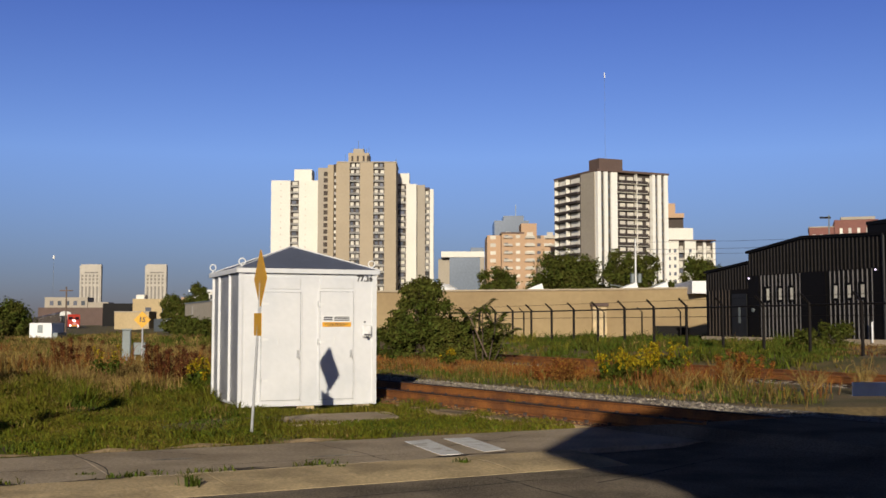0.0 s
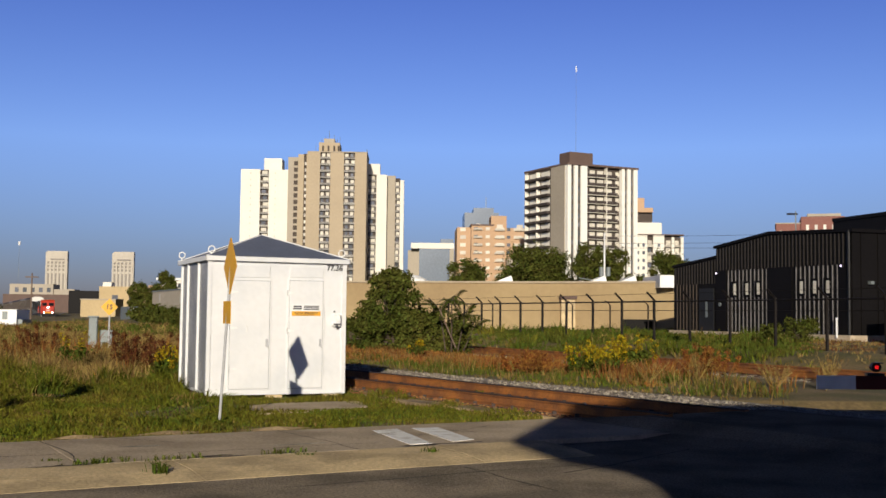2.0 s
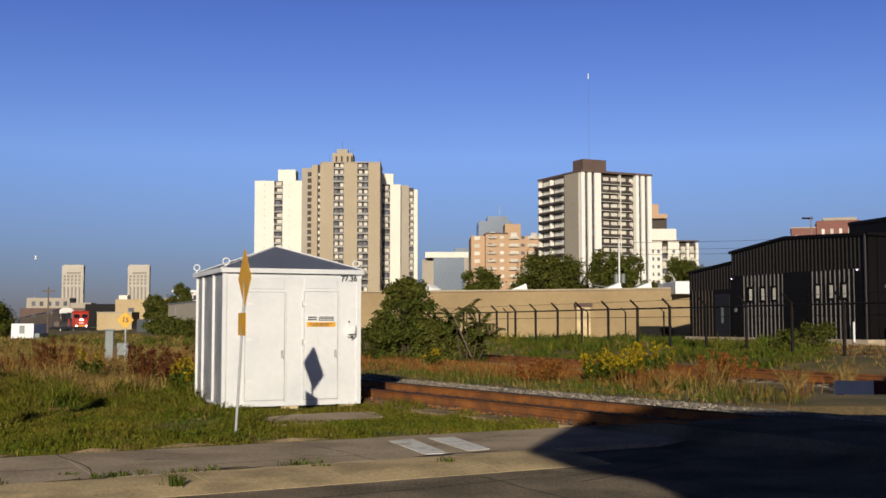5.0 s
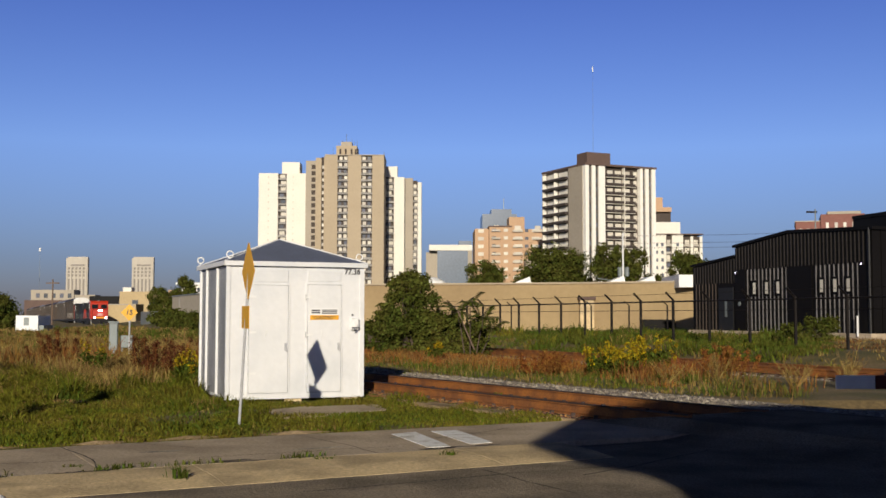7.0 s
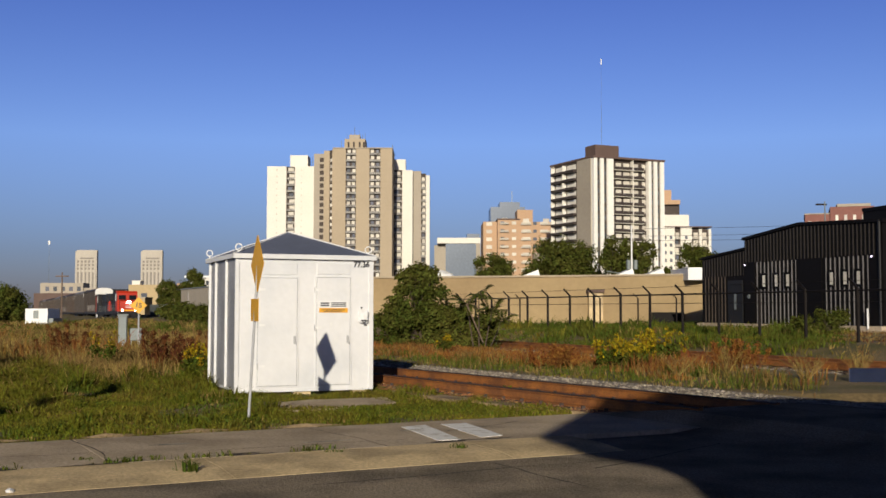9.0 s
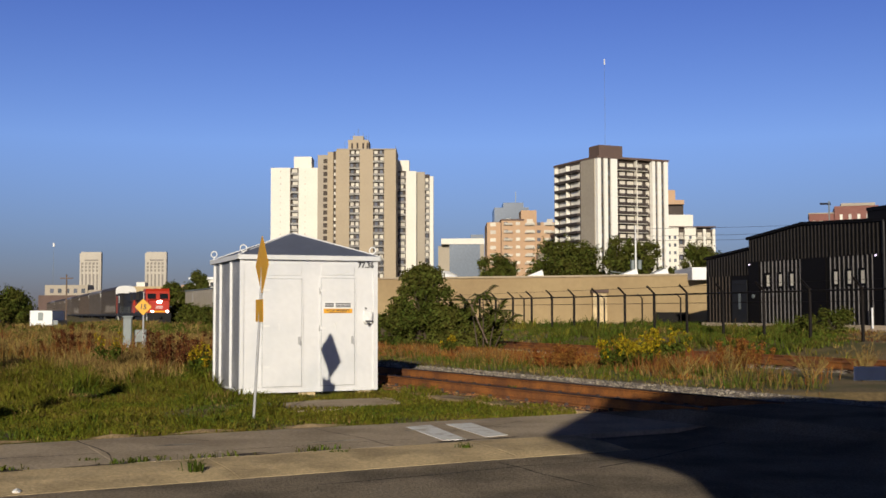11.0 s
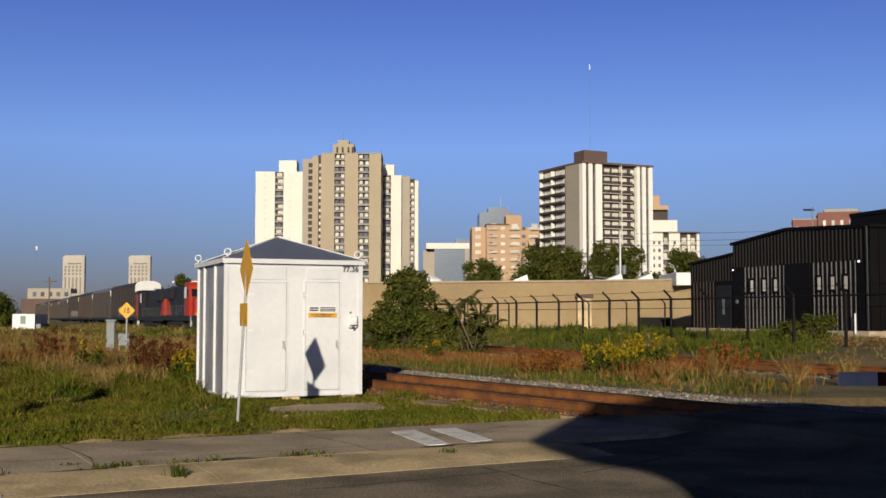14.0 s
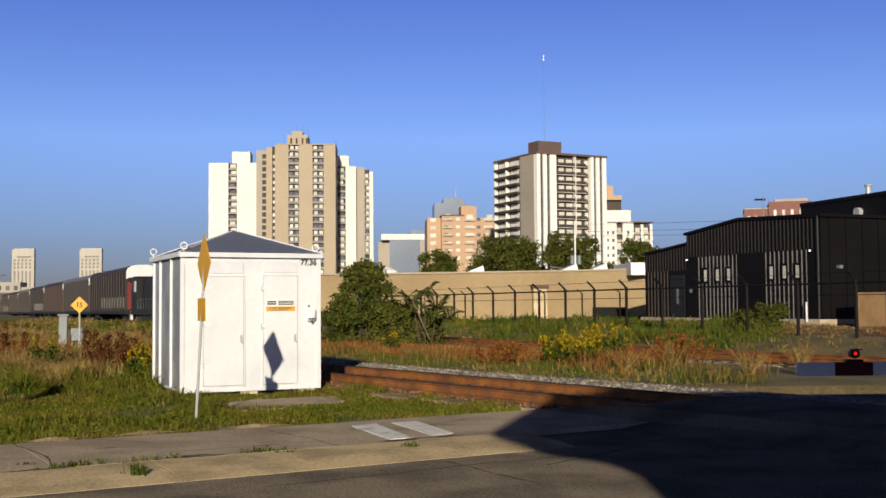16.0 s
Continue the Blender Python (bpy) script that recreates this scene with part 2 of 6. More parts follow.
def tube(bm, p0, p1, r0, r1=None, n=8):
    p0, p1 = Vector(p0), Vector(p1)
    r1 = r0 if r1 is None else r1
    d = (p1 - p0)
    q = d.to_track_quat("Z", "Y").to_matrix()
    ring = []
    for p, r in ((p0, r0), (p1, r1)):
        ring.append([bm.verts.new(p + q @ Vector((r * math.cos(k * math.tau / n), r * math.sin(k * math.tau / n), 0))) for k in range(n)])
    for k in range(n):
        bm.faces.new((ring[0][k], ring[0][(k + 1) % n], ring[1][(k + 1) % n], ring[1][k]))
    bm.faces.new(ring[0][::-1])
    bm.faces.new(ring[1])
    return bm


def T(*a, n=8):
    return tube(bmesh.new(), *a, n=n)


def prism(bm, pts, y0, y1):
    """An outline in x and z, drawn out along y."""
    a = [bm.verts.new((x, y0, z)) for x, z in pts]
    b = [bm.verts.new((x, y1, z)) for x, z in pts]
    k = len(pts)
    bm.faces.new(a)
    bm.faces.new(b[::-1])
    for i in range(k):
        bm.faces.new((a[(i + 1) % k], a[i], b[i], b[(i + 1) % k]))
    bmesh.ops.recalc_face_normals(bm, faces=bm.faces)
    return bm


def flat(bm, pts, z0, z1):
    """An outline in x and y, raised from z0 to z1."""
    a = [bm.verts.new((x, y, z0)) for x, y in pts]
    b = [bm.verts.new((x, y, z1)) for x, y in pts]
    k = len(pts)
    bm.faces.new(a[::-1])
    bm.faces.new(b)
    for i in range(k):
        bm.faces.new((a[i], a[(i + 1) % k], b[(i + 1) % k], b[i]))
    bmesh.ops.recalc_face_normals(bm, faces=bm.faces)
    return bm


def ring_bm(c, r, t, axis, n=16, k=6):
    """A ring round c; axis is its normal."""
    bm = bmesh.new()
    q = Vector(axis).to_track_quat("Z", "Y").to_matrix()
    rows = []
    for i in range(n):
        a = i * math.tau / n
        o = Vector((math.cos(a), math.sin(a), 0))
        rows.append([bm.verts.new(Vector(c) + q @ (o * (r + t * math.cos(j * math.tau / k)) + Vector((0, 0, t * math.sin(j * math.tau / k))))) for j in range(k)])
    for i in range(n):
        for j in range(k):
            bm.faces.new((rows[i][j], rows[(i + 1) % n][j], rows[(i + 1) % n][(j + 1) % k], rows[i][(j + 1) % k]))
    return bm


def words(name, body, size, mat, parent, m, depth=0.002, label="", wide=1.0):
    c = bpy.data.curves.new(name, "FONT")
    c.offset = size * 0.02
    c.body, c.size, c.extrude, c.align_x, c.align_y = body, size, depth, "CENTER", "CENTER"
    tmp = bpy.data.objects.new("tmp", c)
    scene.collection.objects.link(tmp)
    bpy.context.view_layer.update()
    me = bpy.data.meshes.new_from_object(tmp.evaluated_get(bpy.context.evaluated_depsgraph_get()))
    bpy.data.objects.remove(tmp)
    me.transform(Matrix.Diagonal((wide, 1, 1, 1)))
    me.materials.clear()
    me.materials.append(M[mat])
    ob = new(name, me)
    ob.parent, ob.matrix_basis = parent, m
    return tagged(ob, label)


# ---- lie of the land ----
KU, KN = Vector((0.888, 0.460)), Vector((-0.460, 0.888))      # along and across the near street
TU, TN = Vector((0.525, -0.851)), Vector((0.851, 0.525))      # along and across the rusty siding
SIDING, GAUGE = 11.55, 0.755


def line_x(y):
    return 21.5 - 0.41 * y


def line_z(y):
    return 0.2 - 0.004 * (y - 30)


def smooth(a, b, v):
    t = min(1, max(0, (v - a) / (b - a)))
    return t * t * (3 - 2 * t)


def across(x, y):
    return (x - line_x(y)) * 0.925


def land(x, y):
    """Height of the open ground."""
    w = across(x, y)
    z = 0.04 * noise.noise(Vector((x * 0.35, y * 0.35, 0))) * smooth(13, 16, KN.dot(Vector((x, y))))
    d = Vector((x + 2.98, y - 21.4)).length
    z -= 0.03 * (1 - smooth(1.8, 3.4, d)) + 0.05 * (1 - smooth(24, 30, y)) * (1 - smooth(0, 2, x))
    bed = line_z(max(20, min(y, 400))) - 0.38
    f = smooth(26, 34, y)
    z += (bed * f) * (1 - smooth(1.5, 4, abs(w))) if w < 0 else 0
    if w >= 0:
        z += f * (bed + (0.45 - bed) * smooth(1.5, 6, w))
    far = smooth(40, 120, y) * smooth(-3, -12, w)
    z -= 0.25 * far
    return z


def build_ground():
    xs = sorted(set([round(-60 + 1.0 * i, 3) for i in range(121)] + [round(-12 + 0.5 * i, 3) for i in range(60)] + [-4000, -2200, -1200, -700, -400, -250, -160, -110, -80, 80, 110, 160, 250, 400, 700, 1200, 2200, 4000]))
    ys = sorted(set([round(13 + 0.5 * i, 3) for i in range(50)] + [38 + 1.5 * i for i in range(70)] + [-4000, -1500, -500, -200, -80, -40, -20, -8, 0, 5, 9, 11, 150, 170, 200, 240, 300, 400, 550, 800, 1200, 2000, 3000, 4000]))
    verts, faces = [], []
    for y in ys:
        for x in xs:
            p = Vector((x, y))
            z = land(x, y)
            n = KN.dot(p)
            low = 0.30 if n < 12.3 or (x > 1.2 and y < 19.5) else (0.05 if n < 13.25 else 0.0)
            verts.append((x, y, z - low))
    k = len(xs)
    for j in range(len(ys) - 1):
        for i in range(k - 1):
            a = j * k + i
            faces.append((a, a + 1, a + k + 1, a + k))
    me = bpy.data.meshes.new("ground")
    me.from_pydata(verts, [], faces)
    me.materials.append(M["soil"])
    me.shade_smooth()
    tagged(new("ground", me), "rough grassy open ground beside the railway", "ground", kind="structure")


build_ground()


def kp(u, n):
    """A plan point from its place along and across the near street."""
    return tuple(KU * u + KN * n)


def build_street():
    bm = flat(bmesh.new(), [(-60, -60), (70, -60), (70, 18.6), (5.4, 18.6), (2.9, 18.2), (2.2, 16.4), kp(9.3, 13.2), kp(9.3, 10.95), kp(7.35, 10.95), kp(7.35, 9.9), kp(-60, 9.9)], -0.4, -0.055)
    tagged(part("road", bm, "asphalt"), "old patched grey asphalt street over the crossing", "road", kind="structure")
    kerb = thing("kerb", Matrix.Identity(4), "pale worn concrete kerb along the street", "kerb", kind="structure")
    u = -30.0
    for length in [3.0] * 12 + [1.4]:
        pts = [(9.86, -0.3), (9.86, -0.052), (10.05, -0.034), (10.35, -0.010), (10.98, 0.0), (10.98, -0.3)]
        b = bmesh.new()
        a = [b.verts.new((*kp(u + 0.003, n), z)) for n, z in pts]
        c = [b.verts.new((*kp(u + length - 0.003, n), z)) for n, z in pts]
        b.faces.new(a[::-1])
        b.faces.new(c)
        for i in range(6):
            b.faces.new((a[i], a[(i + 1) % 6], c[(i + 1) % 6], c[i]))
        bmesh.ops.recalc_face_normals(b, faces=b.faces)
        part("kerb_stone", b, "kerb", kerb)
        u += length
    walkway = thing("pavement", Matrix.Identity(4), "cracked grey concrete pavement with weeds in its joints", "pavement", kind="structure")
    cuts = [-30, -27, -24, -21, -18, -15, -12, -9, -6, -3.05, 0.35, 3.3, 6.0, 7.9]
    cuts = [c + 1.75 for c in cuts]
    for a, b in zip(cuts, cuts[1:]):
        pts = [kp(a + 0.004, 10.985), kp(b - 0.004, 10.985), kp(b - 0.004, 13.18), kp(a + 0.004, 13.18)]
        part("slab", flat(bmesh.new(), pts, -0.3, -0.004 + 0.006 * random.random()), "sidewalk", walkway)
    for pts in ([(-0.49, 14.02), (-0.19, 14.27), (0.24, 12.70), (-0.02, 12.59)], [(0.01, 14.36), (0.35, 14.5), (0.74, 13.12), (0.48, 12.92)]):
        tagged(part("painted_stripe", flat(bmesh.new(), pts, -0.02, 0.0055), "marking"), "worn white painted stripe across the pavement", "road marking", "pavement stripes", "structure")
    # cracks and dark tar lines
    rng = random.Random(17)

    def crack(u, n, length, turn, parent, z, width=0.012):
        bm = bmesh.new()
        prev = None
        p = Vector(kp(u, n))
        d = Vector((math.cos(turn), math.sin(turn)))
        for k in range(int(length / 0.12) + 2):
            s = Vector((-d.y, d.x)) * width * rng.uniform(0.3, 1.0)
            pair = [bm.verts.new((*(p + s), z)), bm.verts.new((*(p - s), z))]
            if prev:
                bm.faces.new((prev[0], prev[1], pair[1], pair[0]))
            prev = pair
            d.rotate(Matrix.Rotation(rng.gauss(0, 0.06) - 0.3 * (math.atan2(d.y, d.x) - turn), 2))
            p = p + d * 0.12
        part("crack", bm, "joint", parent)
    along, over = math.atan2(KU.y, KU.x), math.atan2(KN.y, KN.x)
    for u, n, ln, a in ((2.1, 11.0, 2.1, over), (-1.32, 11.0, 2.1, over), (5.05, 11.0, 2.1, over), (0.4, 11.9, 1.6, along), (3.2, 11.5, 2.2, along), (6.3, 12.0, 1.5, along + 0.4), (6.6, 12.8, 0.9, along - 0.9), (3.4, 12.4, 1.1, over + 0.6), (-3.2, 12.0, 1.4, along)):
        crack(u, n, ln, a, walkway, 0.0045)
    for u, n, ln, a in ((3.5, 9.2, 3.4, along), (6.3, 8.9, 2.6, along + 0.3), (7.6, 10.8, 2.8, along), (8.5, 12.4, 3.5, along - 0.3), (5.6, 8.0, 1.6, over), (10, 12.0, 4.0, along + 0.1)):
        crack(u, n, ln, a, kerb, -0.0505, 0.018)
    # dirt drifted along the joint and worn patches at the lawn's edge
    def drift(u, n, long, wide, mat, parent, z, rise=0.004):
        b = bmesh.new()
        ring = []
        for k in range(14):
            a = k * math.tau / 14
            q = rng.uniform(0.55, 1.1)
            ring.append(b.verts.new((*kp(u + math.cos(a) * long * q, n + math.sin(a) * wide * q), z)))
        mid = b.verts.new((*kp(u, n), z + rise))
        for k in range(14):
            b.faces.new((ring[k], ring[(k + 1) % 14], mid))
        part("dirt_drift", b, mat, parent)
    for k in range(26):
        drift(rng.uniform(-5.5, 6.8), 11.03 + rng.gauss(0, 0.07), rng.uniform(0.08, 0.42), rng.uniform(0.02, 0.07), "joint", walkway, 0.0035)
    for u, n, ln, wd in ((-1.6, 13.32, 0.55, 0.13), (-0.4, 13.22, 0.3, 0.08), (1.1, 13.36, 0.6, 0.12), (2.5, 13.3, 0.45, 0.1), (3.6, 13.34, 0.5, 0.12), (5.0, 13.3, 0.7, 0.1), (-3.4, 13.35, 0.6, 0.14), (0.3, 13.5, 0.35, 0.12)):
        drift(u, n + 0.1, ln, wd, "sand", walkway, -0.012, 0.04)
    for u, n, ln, wd in ((0.9, 11.9, 0.35, 0.10), (3.0, 12.2, 0.3, 0.08), (4.6, 11.7, 0.4, 0.06), (6.0, 12.3, 0.3, 0.08), (-2.6, 12.1, 0.3, 0.07)):
        drift(u, n, ln, wd, "gravel", walkway, 0.004)
    pad = [(-2.95, 17.4), (-2.2, 18.7), (-0.95, 19.2), (-0.72, 18.1), (-1.6, 16.9), (-2.5, 16.45)]
    tagged(part("concrete_pad", flat(bmesh.new(), pad, -0.25, -0.03), "sidewalk"), "low cracked concrete pad before the white shed", "concrete pad", kind="structure")


build_street()


def rail_bm(p0, p1, z):
    """A rail with foot, web and head between two plan points; z is the top of the head."""
    p0, p1 = Vector(p0), Vector(p1)
    d = (p1 - p0).normalized()
    s = Vector((d.y, -d.x))
    out = [(-0.075, -0.18), (0.075, -0.18), (0.075, -0.165), (0.012, -0.145), (0.012, -0.045), (0.037, -0.035), (0.037, -0.004), (0.030, 0), (-0.030, 0), (-0.037, -0.004), (-0.037, -0.035), (-0.012, -0.045), (-0.012, -0.145), (-0.075, -0.165)]
    bm = bmesh.new()
    za, zb = z if isinstance(z, tuple) else (z, z)
    a = [bm.verts.new((*(p0 + s * o), za + h)) for o, h in out]
    b = [bm.verts.new((*(p1 + s * o), zb + h)) for o, h in out]
    k = len(out)
    bm.faces.new(a)
    bm.faces.new(b[::-1])
    for i in range(k):
        bm.faces.new((a[(i + 1) % k], a[i], b[i], b[(i + 1) % k]))
    bmesh.ops.recalc_face_normals(bm, faces=bm.faces)
    return bm


def ballast(name, centre, half, slope, z, label, mat="gravel"):
    """A bed of stones along a plan line given as points."""
    verts, faces = [], []
    rng = random.Random(5)
    for (x0, y0, z0), (x1, y1, z1) in zip(centre, centre[1:]):
        d = Vector((x1 - x0, y1 - y0))
        length = d.length
        d.normalize()
        s = Vector((d.y, -d.x))
        count = int(length * half * 2 * (120 if length < 45 else 3))
        for _ in range(count):
            t, o = rng.random(), rng.uniform(-half - slope, half + slope)
            p = Vector((x0, y0)) + d * (t * length) + s * o
            h = z0 + (z1 - z0) * t + z - max(0, abs(o) - half) * 0.35
            r = rng.uniform(0.02, 0.05) * (1 if length < 45 else 2.5)
            base = len(verts)
            for k in range(4):
                a = k * math.tau / 4 + rng.random()
                verts.append((p.x + r * math.cos(a), p.y + r * math.sin(a), h + rng.uniform(-0.01, 0.02)))
            verts.append((p.x, p.y, h + r * rng.uniform(0.4, 0.8)))
            verts.append((p.x, p.y, h - r))
            for k in range(4):
                faces.append((base + k, base + (k + 1) % 4, base + 4))
                faces.append((base + (k + 1) % 4, base + k, base + 5))
    me = bpy.data.meshes.new(name)
    me.from_pydata(verts, [], faces)
    me.materials.append(M[mat])
    return tagged(new(name, me), label, "gravel", kind="stuff")


def build_tracks():
    siding = thing("railway_track", Matrix.Identity(4), "rusty unused siding rails on old timber sleepers", "railway track", "railway tracks", "structure")
    for n in (SIDING - GAUGE, SIDING + GAUGE):
        for u0, u1 in ((-24, -17.5), (-17.5, -10.8)):
            bar = part("rail", rail_bm(TU * (u0 + 0.004) + TN * n, TU * (u1 - 0.004) + TN * n, 0.17), "rail", siding)
            # dark cap over the head, with its edge shadow put into the colour
            head = bmesh.new()
            p, q = TU * (u0 + 0.004) + TN * n, TU * (u1 - 0.004) + TN * n
            ring = [[head.verts.new((*(e + TN * o), z)) for o, z in ((-0.041, 0.155), (-0.041, 0.168), (-0.033, 0.175), (0.033, 0.175), (0.041, 0.168), (0.041, 0.155))] for e in (p, q)]
            for i in range(6):
                head.faces.new((ring[0][i], ring[0][(i + 1) % 6], ring[1][(i + 1) % 6], ring[1][i]))
            bmesh.ops.recalc_face_normals(head, faces=head.faces)
            part("rail_head", head, "railhead", bar)
            plates = bmesh.new()
            for k in range(int((u1 - u0) / 0.53)):
                c = TU * (u0 + 0.1 + 0.53 * k) + TN * n
                for o in (-0.11, 0.11):
                    box(plates, c.x + TN.x * o - 0.03, c.y + TN.y * o - 0.03, -0.02, c.x + TN.x * o + 0.03, c.y + TN.y * o + 0.03, 0.03)
            part("tie_plates", plates, "railhead", bar)
    tie = None
    turn = math.degrees(math.atan2(TN.y, TN.x))
    for i in range(24):
        u = -24 + 0.53 * i
        c = TU * u + TN * SIDING
        m = pose(c.x, c.y, 0, 0, 0, turn)
        if tie is None:
            tie = part("sleeper", B(-1.28, -0.115, -0.16, 1.28, 0.115, -0.012), "tie", siding)
            tie.matrix_basis = m
        else:
            again("sleeper", tie, siding, m)
    bed = [tuple(TU * u + TN * n) for u, n in ((-36, SIDING + 0.9), (-10.8, SIDING + 0.9), (-9.5, SIDING + 3.4), (-18, SIDING + 3.2), (-36, SIDING + 2.2))]
    tagged(part("gravel_bed", flat(bmesh.new(), bed, -0.3, 0.03), "gravel"), "pale gravel strip beside the rusty siding", "gravel", kind="structure")
    low = [tuple(TU * u + TN * n) for u, n in ((-24, SIDING - 1.5), (-12.6, SIDING - 1.35), (-11.0, SIDING - 0.8), (-10.9, SIDING + 0.95), (-24, SIDING + 0.95))]
    tagged(part("gravel_bed", flat(bmesh.new(), low, -0.3, -0.02), "rustbed"), "rust-stained grit between the old rails", "gravel", kind="structure")
    ramp = bmesh.new()
    ring0 = [ramp.verts.new((*(TU * u + TN * n), z)) for u, n, z in ((-12.9, 10.1, -0.056), (-11.15, 10.6, 0.13), (-10.9, 12.7, 0.15), (-12.2, 14.6, -0.02), (-2, 15.5, -0.056), (-3, 12.7, 0.15), (-3, 10.6, 0.13), (-2, 8.8, -0.056))]
    for q in ((0, 1, 6, 7), (1, 2, 5, 6), (2, 3, 4, 5)):
        ramp.faces.new([ring0[k] for k in q])
    bmesh.ops.recalc_face_normals(ramp, faces=ramp.faces)
    bmesh.ops.solidify(ramp, geom=ramp.faces[:], thickness=0.06)
    tagged(part("crossing_surface", ramp, "asphalt"), "raised asphalt where the street crosses the rails", "road", kind="structure")
    pts = [(*(TU * u + TN * (SIDING + 2.05)), 0.0) for u in (-36, -22, -10.2)]
    ballast("siding_ballast", pts, 1.05, 0.3, 0.028, "pale crushed stone along the rusty siding")
    pts = [(*(TU * u + TN * (SIDING - 0.3)), 0.0) for u in (-24, -18, -11.3)]
    ballast("siding_grit", pts, 0.95, 0.25, -0.02, "rust-stained stones between and beside the old rails", "ruststone")
    shoulder = [tuple(TU * u + TN * n) for u, n in ((-17.6, SIDING - 1.72), (-15.4, SIDING - 1.85), (-13.0, SIDING - 1.62), (-12.5, SIDING - 1.34), (-17.6, SIDING - 1.48))]
    tagged(part("dirt_shoulder", flat(bmesh.new(), shoulder, -0.3, 0.012), "sand"), "pale trodden dirt beside the old siding", "dirt", kind="structure")
    main = thing("railway_track", Matrix.Identity(4), "main line rails on timber sleepers in weeds", "railway track", "railway tracks", "structure")
    s = Vector((0.925, 0.379))
    for side in (-GAUGE, GAUGE):
        for y0, y1 in ((14, 40), (40, 80), (80, 400)):
            part("rail", rail_bm(Vector((line_x(y0), y0)) + s * side, Vector((line_x(y1), y1)) + s * side, (line_z(y0), line_z(y1))), "rail", main)
    for i in range(110):
        y = 15 + 0.6 * i
        again("sleeper", tie, main, pose(line_x(y), y, line_z(y) - 0.175, 0, 0, 22.3))
    pts = [(line_x(y), y, line_z(y)) for y in (15, 50, 90, 200)]
    ballast("main_line_ballast", pts, 1.6, 1.2, -0.22, "grey crushed stone under the main line")


build_tracks()


# ---- the white signal shed and the sign before it ----
def build_shed():
    w, l, h = 2.58, 2.62, 2.42
    shed = thing("signal_shed", pose(-3.69, 19.9, 0.0, 0, 0, 22), "white painted steel railway signal shed with hipped grey roof", "shed")
    for x in (0.15, 1.25, 2.35):
        part("skid", B(x - 0.09, 0.06, -0.15, x + 0.09, l - 0.02, -0.014), "tie", shed)
        part("block", B(x - 0.16, 0.02, -0.16, x + 0.16, 0.06, -0.03), "kerb", shed)
    part("body", B(0, 0, -0.015, w, l, h, bevel=0.012), "shed", shed)
    part("base_trim", B(-0.02, -0.02, -0.02, w + 0.02, 0.0, 0.03), "shed", shed)
    # hipped roof with a folded eave
    e = 0.07
    bm = bmesh.new()
    lo = [bm.verts.new((x, y, h + 0.075)) for x, y in ((-e, -e), (w + e, -e), (w + e, l + e), (-e, l + e))]
    top = bm.verts.new((w / 2, l / 2, 3.0))
    for i in range(4):
        bm.faces.new((lo[i], lo[(i + 1) % 4], top))
    bm.faces.new(lo[::-1])
    part("roof", bm, "shed_roof", shed, "grey-blue hipped sheet roof")
    bm = bmesh.new()
    for a, b in (((-e, -e), (w + e, -e)), ((w + e, -e), (w + e, l + e)), ((w + e, l + e), (-e, l + e)), ((-e, l + e), (-e, -e))):
        box(bm, min(a[0], b[0]) - 0.012, min(a[1], b[1]) - 0.012, h - 0.005, max(a[0], b[0]) + 0.012, max(a[1], b[1]) + 0.012, h + 0.08)
    part("eave", bm, "shed", shed)
    for x, y in ((-e, -e), (w + e, -e), (w + e, l + e), (-e, l + e)):
        bm = tube(bmesh.new(), (x, y, h + 0.08), (w / 2, l / 2, 3.01), 0.012, n=5)
        part("hip_seam", bm, "shed", shed)
    # lifting rings
    for x, y in ((-0.03, l - 0.08), (0.05, 0.04), (w - 0.05, 0.05), (w - 0.05, l - 0.1)):
        bm = ring_bm((x, y, h + 0.2), 0.06, 0.011, (0.35, 0.93, 0))
        tube(bm, (x, y, h + 0.02), (x, y, h + 0.14), 0.014)
        part("lifting_ring", bm, "white", shed)
    # ribs of the side walls
    # grey sheet over the white side, painting it as shaded
    part("side_panel", B(-0.012, 0.06, 0.05, 0.0, l - 0.03, h - 0.01), "galv", shed, "side sheeting with its shade in the grey colour")
    for y in (0.76, 1.80, 2.44):
        part("rib", B(-0.054, y - 0.025, 0.04, -0.012, y + 0.02, h - 0.01), "shed", shed)
    for y in (0.3, 1.0, 1.7, 2.4):
        part("rib", B(w, y - 0.03, 0.04, w + 0.05, y + 0.03, h - 0.01), "shed", shed)
    part("corner_post", B(-0.02, -0.022, -0.018, 0.05, 0.04, h), "shed", shed)
    part("corner_post", B(w - 0.05, -0.022, -0.018, w + 0.03, 0.04, h), "shed", shed)
    # two steel doors
    for x0, x1, z1, hinges in ((0.40, 1.13, 2.06, (0.40, (0.45, 1.2, 1.85))), (1.51, 2.15, 2.08, (1.47, (1.15, 1.85)))):
        door = part("door", B(x0, -0.03, 0.09, x1, 0.005, z1, bevel=0.006), "shed", shed)
        fr = bmesh.new()
        box(fr, x0 - 0.035, -0.018, 0.06, x0 - 0.008, 0.004, z1 + 0.035)
        box(fr, x1 + 0.008, -0.018, 0.06, x1 + 0.035, 0.004, z1 + 0.035)
        box(fr, x0 - 0.008, -0.018, z1 + 0.008, x1 + 0.008, 0.004, z1 + 0.035)
        box(fr, x0 - 0.008, -0.018, 0.06, x1 + 0.008, 0.004, 0.082)
        part("door_frame", fr, "shed", shed)
        # grey strips added in the door gap to draw its shadow line
        sl = bmesh.new()
        box(sl, x0 - 0.008, -0.012, 0.082, x0, 0.004, z1 + 0.008)
        box(sl, x1, -0.012, 0.082, x1 + 0.008, 0.004, z1 + 0.008)
